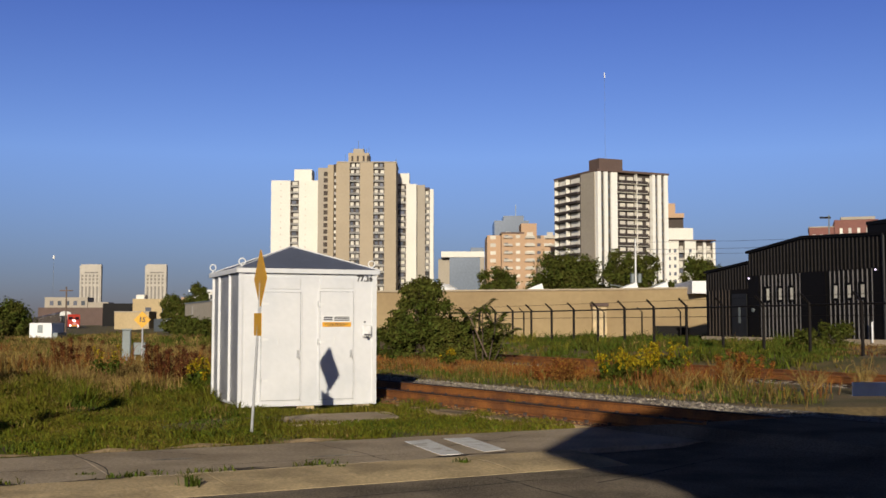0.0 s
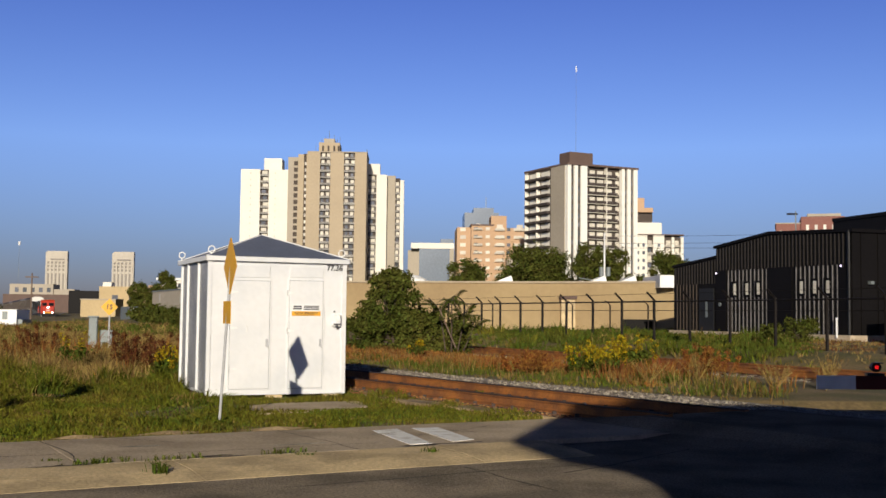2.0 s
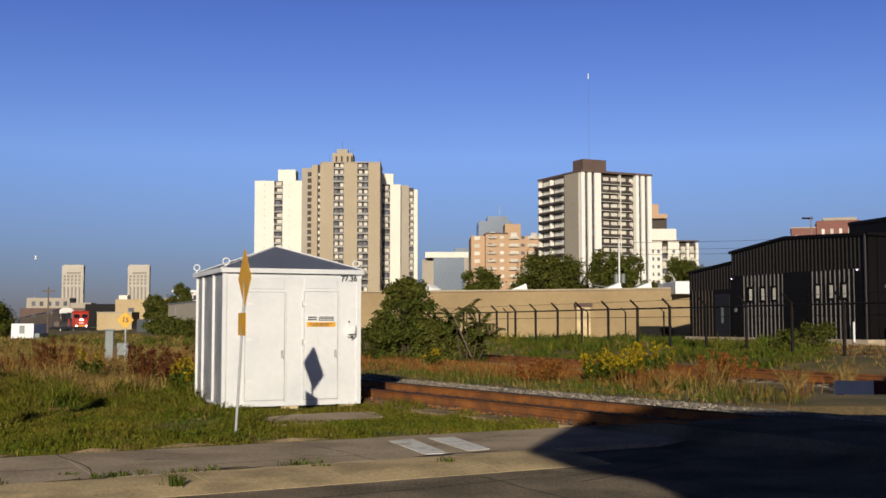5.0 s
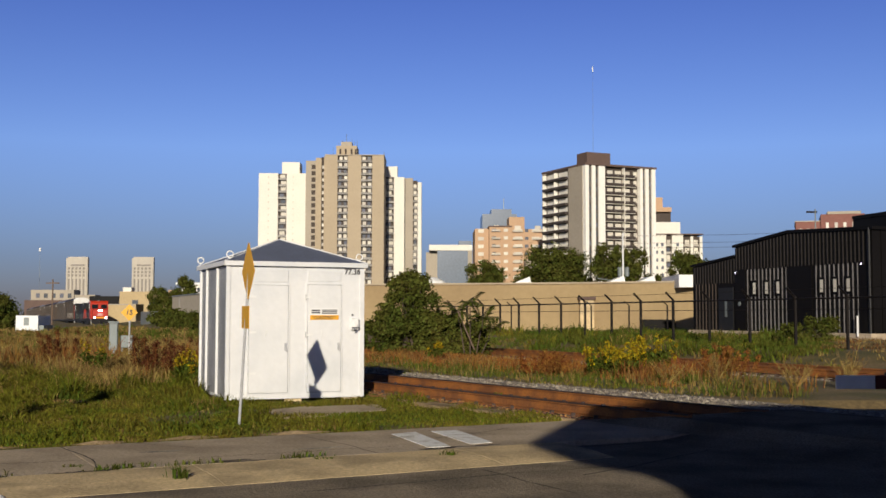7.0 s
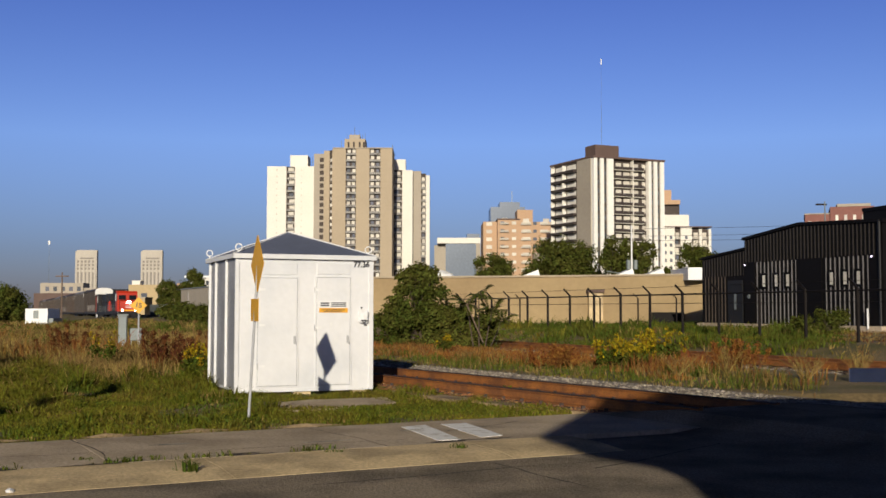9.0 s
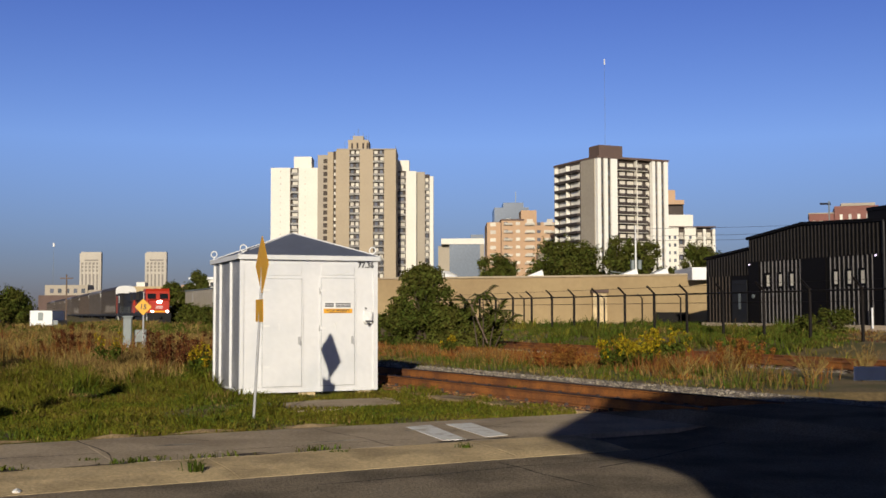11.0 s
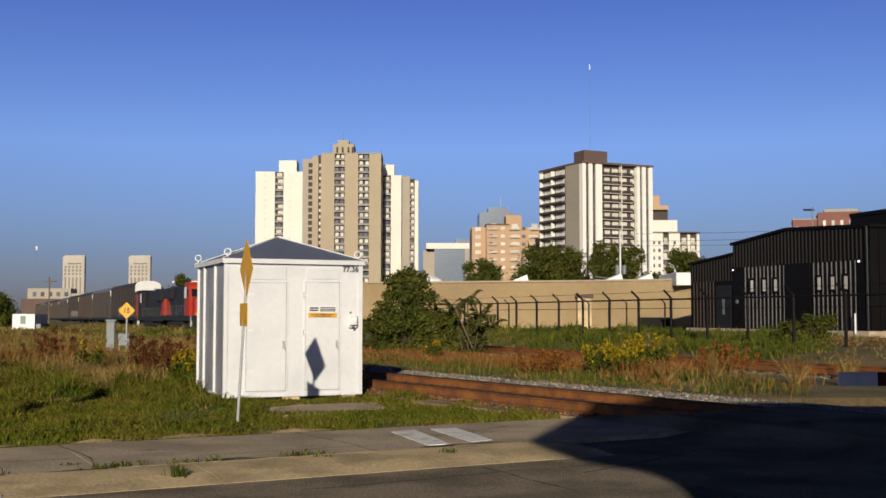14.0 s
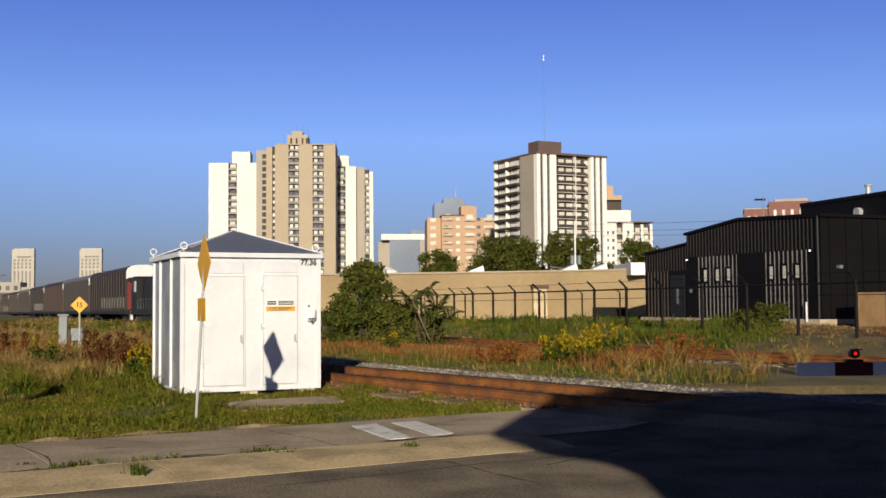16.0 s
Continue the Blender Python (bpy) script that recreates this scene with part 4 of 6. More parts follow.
def build_tower_a():
    def block(t, x0, y0, x1, y1, z1, mat, name="wall", z0=0):
        k = 1 + y0 / 460
        part(name, B(x0 * k, y0, z0, x1 * k, y1, z1 * k), mat, t)
    t = thing("apartment_tower", pose(0, 460, 0), "tall beige apartment tower with cream wings and balcony columns", "apartment tower", "apartment towers")
    S = 2.75
    zs = [69.2 - S * k for k in range(1, 24)]
    # main shaft, its face split by two recessed balcony columns
    for x0, x1 in ((-44.7, -39.4), (-35.1, -29.4), (-24.8, -19.8)):
        block(t, x0, 0, x1, 22, 69.2, "beige")
    # recess cores get the dark colour in place of shade
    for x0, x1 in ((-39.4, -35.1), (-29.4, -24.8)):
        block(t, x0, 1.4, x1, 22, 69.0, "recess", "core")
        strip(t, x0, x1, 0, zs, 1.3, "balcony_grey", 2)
    # left shoulder, its shaded look given by the greyer wall colour
    block(t, -52.8, 6, -48.6, 26, 66.9, "greybeige")
    block(t, -48.6, 3, -46.2, 26, 68.2, "beige")
    block(t, -46.2, 4.4, -45.1, 26, 68.4, "recess", "core")
    block(t, -45.1, 2, -44.7, 26, 68.8, "beige")
    holes(t, -51.0, 6, [z + 0.5 for z in zs[1:]], 1.7, 1.85, "recess")
    holes(t, -46.35, 4.4, [z + 0.5 for z in zs[1:]], 0.8, 1.3, "curtain")
    part("cornice", B(-44.9, -0.15, 69.2, -19.6, 22, 69.6), "greybeige", t)
    block(t, -40, 6, -31.3, 18, 73.3, "beige", "penthouse", 69)
    block(t, -38, 8, -33.5, 14, 75.0, "greybeige", "penthouse", 73)
    for x in (-39.2, -36.9, -34.4, -32.6):
        part("louvre", B(x, 5.9, 70.2, x + 0.8, 6.02, 72.9), "recess", t)
    # left wing
    zl = [63.4 - S * k for k in range(1, 20)]
    block(t, -72.5, 16, -64.4, 34, 61.5, "cream")
    block(t, -60.8, 16, -52.4, 34, 61.5, "cream")
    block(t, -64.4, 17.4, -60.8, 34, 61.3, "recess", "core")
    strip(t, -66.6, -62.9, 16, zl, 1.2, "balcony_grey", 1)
    for x in (-71.0, -60.3):
        holes(t, x, 16, [z + 1.0 for z in zl], 0.5, 0.7, "balcony")
    block(t, -62.8, 20, -55.4, 30, 66.2, "cream", "penthouse", 61)
    # right wing
    zr = [62.0 - S * k for k in range(1, 20)]
    block(t, -15.6, 18, -11.2, 36, 60.0, "cream")
    block(t, -19.8, 19.4, -15.6, 36, 60.0, "recess", "core")
    strip(t, -20.5, -16.2, 18, zr, 1.2, "balcony_grey", 1)
    block(t, -19.5, 24, -14.2, 32, 64.5, "cream", "penthouse", 60)
    block(t, -11.2, 22, -7.6, 40, 59.6, "greybeige")
    block(t, -7.6, 23.6, -5.6, 40, 58.5, "recess", "core")
    strip(t, -7.95, -5.86, 22, [z - 2 for z in zr], 1.0, "balcony_grey", 1)
    block(t, -5.6, 22, -4.0, 40, 57.8, "cream")
    for x, y, h, r in ((-36.5, 10, 80, 0.15), (-39.5, 8, 76.5, 0.12), (-31.8, 8, 77, 0.12), (-19.9, 2, 71, 0.2), (-42, 8, 74, 0.1), (-34.2, 9, 78, 0.1), (-38.0, 9, 77.5, 0.1), (-33.0, 9, 76.5, 0.16), (-56, 22, 68.5, 0.1), (-60, 22, 68.0, 0.1), (-17, 26, 67, 0.1)):
        part("aerial", T((x, y, 60), (x, y, h), r, r * 0.6, n=5), "greybox", t)


build_tower_a()


def build_tower_b():
    t = thing("apartment_tower", pose(47.2, 333, 0, 0, 0, 24), "dark brick apartment tower with white piers and balconies", "apartment tower", "apartment towers")
    S, H, W, D = 2.75, 48.0, 25.9, 26.0
    zs = [H - 0.7 - S * k for k in range(1, 16)]
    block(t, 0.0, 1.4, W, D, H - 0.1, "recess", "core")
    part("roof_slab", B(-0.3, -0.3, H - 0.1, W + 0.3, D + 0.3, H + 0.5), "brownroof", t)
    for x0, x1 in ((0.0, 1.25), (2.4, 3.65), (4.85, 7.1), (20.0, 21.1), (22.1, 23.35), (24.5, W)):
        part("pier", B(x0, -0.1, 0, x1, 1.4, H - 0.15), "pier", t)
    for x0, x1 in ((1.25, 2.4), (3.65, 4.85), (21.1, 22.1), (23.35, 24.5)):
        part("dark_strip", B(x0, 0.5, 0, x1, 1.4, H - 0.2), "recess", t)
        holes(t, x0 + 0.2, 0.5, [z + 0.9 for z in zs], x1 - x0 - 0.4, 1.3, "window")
    # the wide balcony bay between the piers
    for x0, w in ((8.85, 1.95), (11.6, 2.3), (15.05, 2.05), (18.5, 1.3)):
        holes(t, x0, 1.4, [z + 0.75 for z in zs], w, 1.55, "balcony")
    for z in zs:
        for x0, x1 in ((7.4, 14.2), (14.6, 18.4)):
            b = bmesh.new()
            box(b, x0, -0.12, z - 0.06, x1, 1.4, z + 0.09)
            part("balcony", b, "balcony", t)
            b = bmesh.new()
            for k in range(int((x1 - x0) / 0.42)):
                box(b, x0 + 0.42 * k, -0.08, z + 0.1, x0 + 0.42 * k + 0.37, -0.02, z + 0.95)
            box(b, x0, -0.1, z + 0.95, x1, 0.0, z + 1.03)
            part("railing", b, "darkrail", t)
    part("divider", B(14.25, 0.0, zs[-1], 14.5, 1.4, H - 0.2), "cream", t)
    # side face, turned away from the sun; its shade is in the greyer wall colour
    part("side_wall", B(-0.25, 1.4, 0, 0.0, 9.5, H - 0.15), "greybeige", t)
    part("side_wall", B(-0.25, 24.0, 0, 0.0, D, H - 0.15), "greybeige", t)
    first = None
    for z in zs:
        for y0 in (9.6, 16.8):
            if first is None:
                bm = B(-1.5, 0, 0, 0, 7.0, 0.2)
                box(bm, -1.5, 0, 0.2, -1.35, 7.0, 0.75)
                box(bm, -1.35, 0, 0.2, 0, 0.12, 0.75)
                first = part("balcony", bm, "darkrail", t)
                first.matrix_basis = pose(0, y0, z)
                fw = part("window", B(-0.06, 0.8, 0, 0.05, 6.2, 2.0), "cream", t)
                fw.matrix_basis = pose(0, y0, z + 0.5)
                fin = part("fin", B(-1.45, 6.75, 0.2, 0, 6.95, 2.6), "cream", t)
                fin.matrix_basis = pose(0, y0, z)
            else:
                again("balcony", first, t, pose(0, y0, z))
                again("window", fw, t, pose(0, y0, z + 0.5))
                again("fin", fin, t, pose(0, y0, z))
    part("penthouse", B(3.8, 5, H + 0.5, 12.4, 11, H + 4.8), "brownroof", t)
    tw = part("mast", T((8, 8, H + 4), (8, 8, 79), 0.05, 0.03, n=5), "greybox", t, "thin radio mast")
    part("mast_top", T((8, 8, 79), (8, 8, 80.8), 0.2, 0.2, n=6), "white", t)


build_tower_b()


def plain_building(name, m, label, boxes, rows, category="building", group=""):
    """boxes: x0, y0, z0, x1, y1, z1, material, name; rows: columns of windows as x, y, z list, w, h, material."""
    t = thing(name, m, label, category, group)
    for x0, y0, z0, x1, y1, z1, mat, nm in boxes:
        part(nm, B(x0, y0, z0, x1, y1, z1), mat, t)
    for x, y, zs, w, h, mat in rows:
        holes(t, x, y, zs, w, h, mat)
    return t


def build_far():
    z7 = [3 * k + 1 for k in range(2, 12)]
    plain_building("office_block", pose(0, 500, 0), "low grey office block with blue glass front", [
        (-2.2, 6, 0, 3.0, 30, 31.0, "greybeige", "wall"), (3.0, 2, 0, 17, 30, 31.6, "bluegrey", "glass_front"), (-0.8, 1.5, 31.6, 19, 30, 34.2, "cream", "parapet"), (17, 2, 0, 19, 30, 31.6, "greybeige", "wall"),
        (13, 10, 34.2, 19, 20, 36.6, "bluegrey", "penthouse")], [])
    plain_building("apartment_block", pose(0, 420, 0, 0, 0, 0), "orange brick apartment block with white balconies", [
        (17.2, 6, 0, 22.5, 30, 35.6, "orangebrick", "wall"), (22.5, 0, 0, 31.0, 30, 35.8, "orangebrick", "wall"), (31.0, 2, 0, 44, 30, 35.2, "orangebrick", "wall"), (30.6, 8, 35, 36.7, 20, 40.4, "orangebrick", "penthouse"),
        (35.8, -8, 0, 44, 10, 22.8, "greybeige", "annex")],
        [(18.4, 6, z7, 2.2, 1.4, "balcony"), (23.6, 0, z7, 1.4, 1.2, "window"), (28.0, 0, z7, 1.6, 1.2, "balcony"), (32.2, 2, z7, 3.0, 1.3, "balcony"), (36.3, 2, z7[4:], 1.4, 1.2, "window"), (39.0, 2, z7[4:], 3.0, 1.2, "balcony")])
    ob = bpy.data.objects["apartment_block"]
    strip(ob, 23.4, 26.6, -0.9, z7[::-1], 1.2, "balcony", 1)
    strip(ob, 31.6, 35.4, 1.1, z7[::-1], 1.2, "balcony", 1)
    strip(ob, 39.4, 43.2, 1.1, z7[::-1], 1.2, "balcony", 1)
    part("roof_edge", B(22.3, -0.3, 35.8, 31.2, 30, 36.3), "brownroof", ob)
    plain_building("glass_tower", pose(0, 700, 0), "distant blue glass office tower", [(33, 0, 0, 55, 30, 67.0, "bluegrey", "wall"), (39, 4, 67, 52, 24, 70.5, "bluegrey", "penthouse"), (47, 8, 70, 47.4, 8.4, 78, "greybox", "aerial")], [])
    zc = [30.0 - 2.8 * k for k in range(1, 8)]
    c = plain_building("apartment_block", pose(0, 400, 0), "cream stepped apartment block with dark balconies", [
        (86, 30, 0, 91.5, 50, 48.5, "orangebrick", "wall"), (86, 28, 0, 94.2, 50, 42.5, "recess", "wall"), (86, 26, 42.5, 94.1, 50, 44.2, "orangebrick", "wall"), (82, 10, 0, 93.8, 30, 37.0, "cream", "wall"),
        (80, 0, 0, 86.2, 12, 31.6, "cream", "wall"), (86.2, 1.3, 0, 88.4, 12, 31.4, "recess", "core"), (88.4, 0, 0, 92.5, 12, 31.5, "cream", "wall"), (92.5, 1.3, 0, 99.4, 12, 30.9, "recess", "core"), (95.2, 0, 0, 96.2, 12, 30.9, "cream", "pier"), (98.6, 0, 0, 99.6, 12, 30.9, "cream", "pier"),
        (80, -0.2, 31.5, 99.8, 12, 31.9, "brownroof", "roof_edge")],
        [(82.3, 0, zc, 0.9, 1.2, "window"), (84.4, 0, zc, 0.9, 1.2, "window"), (90.0, 0, zc, 0.9, 1.2, "window")])
    strip(c, 86.2, 88.4, 0, zc, 1.1, "balcony", 1)
    strip(c, 92.5, 95.2, 0, zc, 1.1, "balcony", 1)
    strip(c, 96.2, 98.6, 0, zc, 1.1, "balcony", 1)
    zb = [71 - 3.6 * k for k in range(1, 18)]
    for x, lab in ((-431, "distant pale stone tower with dark window columns"), (-353.5, "distant pale stone tower with a dark upper arch")):
        st = plain_building("stone_tower", pose(x, 1300, 0), lab, [(0, 0, 0, 25.5, 5, 69.5, "palestone", "wall"), (0, -0.4, 60, 25.5, 0, 69.5, "palestone", "upper_wall"), (1.5, 0.5, 69.5, 25.4, 4, 71, "palestone", "parapet")],
                            [(2.4 + 4.4 * k, -0.5, [56, 51.8, 47.6], 2.4, 2.6, "stonebay") for k in range(5)], "tower", "stone towers")
        for k in range(5):
            part("window_bay", B(2.6 + 4.4 * k, -0.3, 18, 4.6 + 4.4 * k, 0.2, 45), "stonebay", st)
        for k in range(6):
            part("pier", B(0.2 + 4.4 * k, -0.6, 0, 2.2 + 4.4 * k, 0, 58), "palestone", st)
        part("loggia", B(6, -0.9, 60.5, 22, -0.2, 62), "stonebay", st)
    plain_building("brick_block", pose(53.6, 160, 0, 0, 0, -18), "reddish brick apartment block", [(0, 0, 0, 3.5, 10, 15.4, "pinkbrick", "wall"), (3.5, -0.4, 0, 9.5, 10, 16.4, "pinkbrick", "wall"), (4.4, -0.5, 16.4, 9.0, 8, 16.8, "greybeige", "parapet"), (-0.1, -0.1, 15.4, 3.5, 10, 15.55, "greybeige", "coping")],
                   [(0.5 + 1.0 * k, 0, [13.4, 10.5], 0.4, 1.0, "curtain") for k in range(3)] + [(4.2 + 1.2 * k, -0.4, [14.2, 11.5], 0.4, 1.0, "curtain") for k in range(4)])
    # low buildings beyond the field
    plain_building("yellow_block", pose(0, 260, 0), "low yellow brick building with dark windows", [(-73.5, 0, -2, -63.5, 12, 7.2, "yellowbrick", "wall"), (-63.5, 1, -2, -58.5, 12, 5.4, "yellowbrick", "wall"), (-73, 1, 7.2, -71, 4, 8.2, "cream", "parapet")],
                   [(-70.5, 0, [3.6], 1.4, 1.6, "window"), (-66.5, 0, [3.6], 1.4, 1.6, "window"), (-62.2, 1, [3.0], 1.2, 1.3, "window")])
    plain_building("mill_building", pose(0, 640, 0), "long brown brick mill building", [(-236, 0, -3, -190, 15, 10.5, "brownroof", "wall"), (-233, 2, 10.5, -208, 14, 16.5, "greybeige", "upper_storey"), (-208, 3, 10.5, -196, 14, 13.6, "greybeige", "upper_storey")],
                   [(-230 + 4.6 * k, 2, [11.8], 2.2, 2.6, "window") for k in range(5)])
    plain_building("tan_shed_building", pose(0, 226, 0), "low tan rendered building by the line", [(-67.6, 0, -2, -60.5, 6, 3.7, "yellowbrick", "wall"), (-67.7, -0.1, 3.7, -60.4, 6, 3.9, "greybeige", "coping")], [])
    plain_building("dark_shed_building", pose(0, 400, 0), "low dark flat-roofed building beyond the line", [(-124, 0, -3, -112, 14, 8.6, "navy", "wall"), (-118, -0.5, -3, -110, 12, 5.0, "brownroof", "wall")], [])
    plain_building("pale_house", pose(0, 285, 0), "pale flat-roofed building behind trees", [(-64.5, 0, -2, -58, 10, 9.6, "cream", "wall"), (-66, -0.5, 9.6, -57.5, 10, 10.1, "white", "parapet"), (-68.5, 2, -2, -64.5, 10, 8.2, "orangebrick", "wall")], [(-63, 0, [7.6], 1.0, 1.2, "window"), (-60.5, 0, [7.6], 1.0, 1.2, "window")])
    plain_building("grey_works", pose(-50.0, 190, 0, 0, 0, -67.7), "long low grey block works beside the line", [(0, 0.0, -2, 30, 12, 2.2, "greybox", "wall"), (30, 0.5, -2, 64, 12, 4.3, "greybeige", "wall"), (29.8, 0.4, 4.3, 64.1, 12, 4.45, "greybox", "coping"), (14, -0.08, 1.1, 21, 0.0, 2.0, "white", "white_panel")],
                   [(36, 0.5, [2.6], 0.8, 1.3, "curtain"), (52, 0.5, [2.6], 0.8, 1.3, "curtain")])
    plain_building("white_trailer", pose(-41.1, 112, 0, 0, 0, 5), "white box trailer parked beyond the field", [(-1.0, 0, -0.1, 1.2, 5, 1.5, "white", "box"), (1.2, 0.3, -0.1, 1.7, 4, 0.5, "greybox", "drawbar"), (-0.2, -0.03, 0.5, 0.3, 0, 1.3, "greybox", "door")], [], "trailer")
    plain_building("white_shed", pose(-48.4, 108, 0), "low white shed beside the trees", [(0, 0, -0.4, 1.9, 4, 1.7, "white", "wall"), (-0.1, -0.1, 1.7, 2.0, 4.1, 1.85, "greybox", "roof")], [])


build_far()


def build_poles():
    def pole(x, y, h, label, arm=0.0, group="poles", r=0.13, mat="timber"):
        p = thing("utility_pole", pose(x, y, land(x, y) - 0.1), label, "pole", group)
        part("shaft", T((0, 0, 0), (0, 0, h), r, r * 0.7, n=8), mat, p)
        if arm:
            part("crossarm", B(-arm, -0.06, h - 0.6, arm, 0.06, h - 0.45), mat, p)
        return p
    p = pole(-39.8, 96, 8.3, "dark timber light pole at the field edge", mat="fence")
    part("lamp_head", B(-0.5, -0.1, 8.1, 0.1, 0.1, 8.3), "fence", p)
    p = pole(-51.4, 126, 6.6, "shorter dark timber pole at the field edge", mat="fence")
    part("lamp_head", B(-0.5, -0.1, 6.4, 0.1, 0.1, 6.6), "fence", p)
    p = pole(-51.5, 150, 6.8, "timber pole with crossarm beyond the field", 0.9)
    p = pole(19.35, 110, 9.6, "pale utility pole with transformer cans", 0.0, mat="white", r=0.11)
    for x in (-0.35, 0.35):
        part("transformer", T((x, -0.2, 5.2), (x, -0.2, 6.1), 0.22, n=10), "greybox", p)
    part("lamp_arm", T((0, 0, 4.6), (-2.6, 0, 5.0), 0.06, n=6), "greybox", p)
    p = pole(42.4, 120, 13.0, "slim grey mast behind the workshop", 0.0, mat="greybox", r=0.1)
    part("lamp_arm", B(-1.0, -0.05, 12.6, 0.2, 0.05, 12.8), "fence", p)
    # overhead wires beyond the workshop
    w = thing("overhead_wire", pose(0, 0, 0), "thin dark overhead wires", "wire")
    for z0, z1 in ((12.4, 10.2), (11.6, 9.4), (10.9, 8.9)):
        pts = [(22 + (62 - 22) * k / 8, 118 + 2 * k / 8, z1 + (z0 - z1) * k / 8 - 0.5 * math.sin(math.pi * k / 8)) for k in range(9)]
        bm = bmesh.new()
        for a, b in zip(pts, pts[1:]):
            tube(bm, a, b, 0.016, n=4)
        part("wire", bm, "black", w)
    m = thing("radio_mast", pose(-320, 900, 0), "thin distant radio mast with pale tip", "mast")
    part("mast_shaft", T((0, 0, 0), (0, 0, 54), 0.14, 0.1, n=5), "greybox", m)
    part("mast_tip", T((0, 0, 54), (0, 0, 57), 0.9, 0.9, n=6), "white", m)


build_poles()


def build_litter():
    for x, y, z, r in ((14.2, 36.5, 0.35, 0.11), (-3.62, 9.35, -0.05, 0.05), (12.2, 41.0, 0.4, 0.08)):
        bm = bmesh.new()
        bmesh.ops.create_icosphere(bm, subdivisions=1, radius=r)
        for v in bm.verts:
            v.co *= 0.7 + 0.5 * random.random()
            v.co.z *= 0.5
        o = part("paper_scrap", bm, "white")
        o.location = (x, y, z + r * 0.25)
        tagged(o, "crumpled white paper scrap on the ground", "litter", "litter")


build_litter()


# ---- trees and bushes ----
def leaf_cloud(centres, count, size, seed, spread=(1, 1, 1)):
    """Leaf clusters scattered through uneven lobes; each centre is x, y, z, radius."""
    rng = random.Random(seed)
    verts, faces = [], []
    total = sum(c[3] ** 2 for c in centres)
    for cx, cy, cz, r in centres:
        for _ in range(int(count * r * r / total)):
            d = Vector((rng.gauss(0, 1), rng.gauss(0, 1), rng.gauss(0, 1))).normalized()
            q = r * (0.25 + 1.05 * rng.random() ** 0.8) * (0.75 + 0.6 * noise.noise(d * 2.2 + Vector((cx, cy, cz))))
            p = Vector((cx, cy, cz)) + Vector((d.x * spread[0], d.y * spread[1], d.z * spread[2])) * q
            n = (d + Vector((rng.gauss(0, 0.6), rng.gauss(0, 0.6), rng.gauss(0, 0.6) + 0.3))).normalized()
            u = n.orthogonal().normalized()
            u.rotate(Matrix.Rotation(rng.random() * math.tau, 3, n))
            v = n.cross(u)
            s = size * rng.uniform(0.6, 1.4)
            base = len(verts)
            for a, b in ((-0.5, 0), (0, -0.28), (0.5, 0), (0, 0.28)):
                verts.append(p + u * (a * s) + v * (b * s) + n * (0.08 * s if b else 0))
            faces.append((base, base + 1, base + 2, base + 3))
    return verts, faces


def tree(name, x, y, h, lobes, count, size, seed, label, trunk=0.18, mat="foliage", group="trees", category="tree", spread=(1, 1, 1)):
    z = land(x, y) if y < 300 else 0
    t = thing(name, pose(x, y, z - 0.05), label, category, group)
    rng = random.Random(seed)
    bm = tube(bmesh.new(), (0, 0, 0), (0.05 * h * rng.uniform(-1, 1), 0, h * 0.5), trunk, trunk * 0.6, n=7)
    for lx, ly, lz, r in lobes:
        tube(bm, (0, 0, h * 0.2), (lx * 0.9, ly * 0.9, lz), trunk * 0.45, trunk * 0.1, n=5)
    part("trunk", bm, "bark", t)
    v, f = leaf_cloud(lobes, count, size, seed, spread)
    me = bpy.data.meshes.new("crown")
    me.from_pydata(v, [], f)
    me.materials.append(M[mat])
    c = new("crown", me)
    c.parent = t
    return t


def lobes_for(w, h, seed, k=9, low=0.35):
    """Uneven lobes within a rounded crown."""
    rng = random.Random(seed)
    out = []
    for i in range(k * 3):
        a = rng.random() * math.tau
        zz = rng.uniform(low, 0.92)
        wide = math.sqrt(max(0.05, 1 - ((zz - 0.55) / 0.5) ** 2))
        rr = w * 0.42 * wide * math.sqrt(rng.random())
        out.append((rr * math.cos(a), rr * math.sin(a) * 0.8, zz * h, w * rng.uniform(0.10, 0.20)))
    out.append((0, 0, h * 0.58, w * 0.27))
    return out


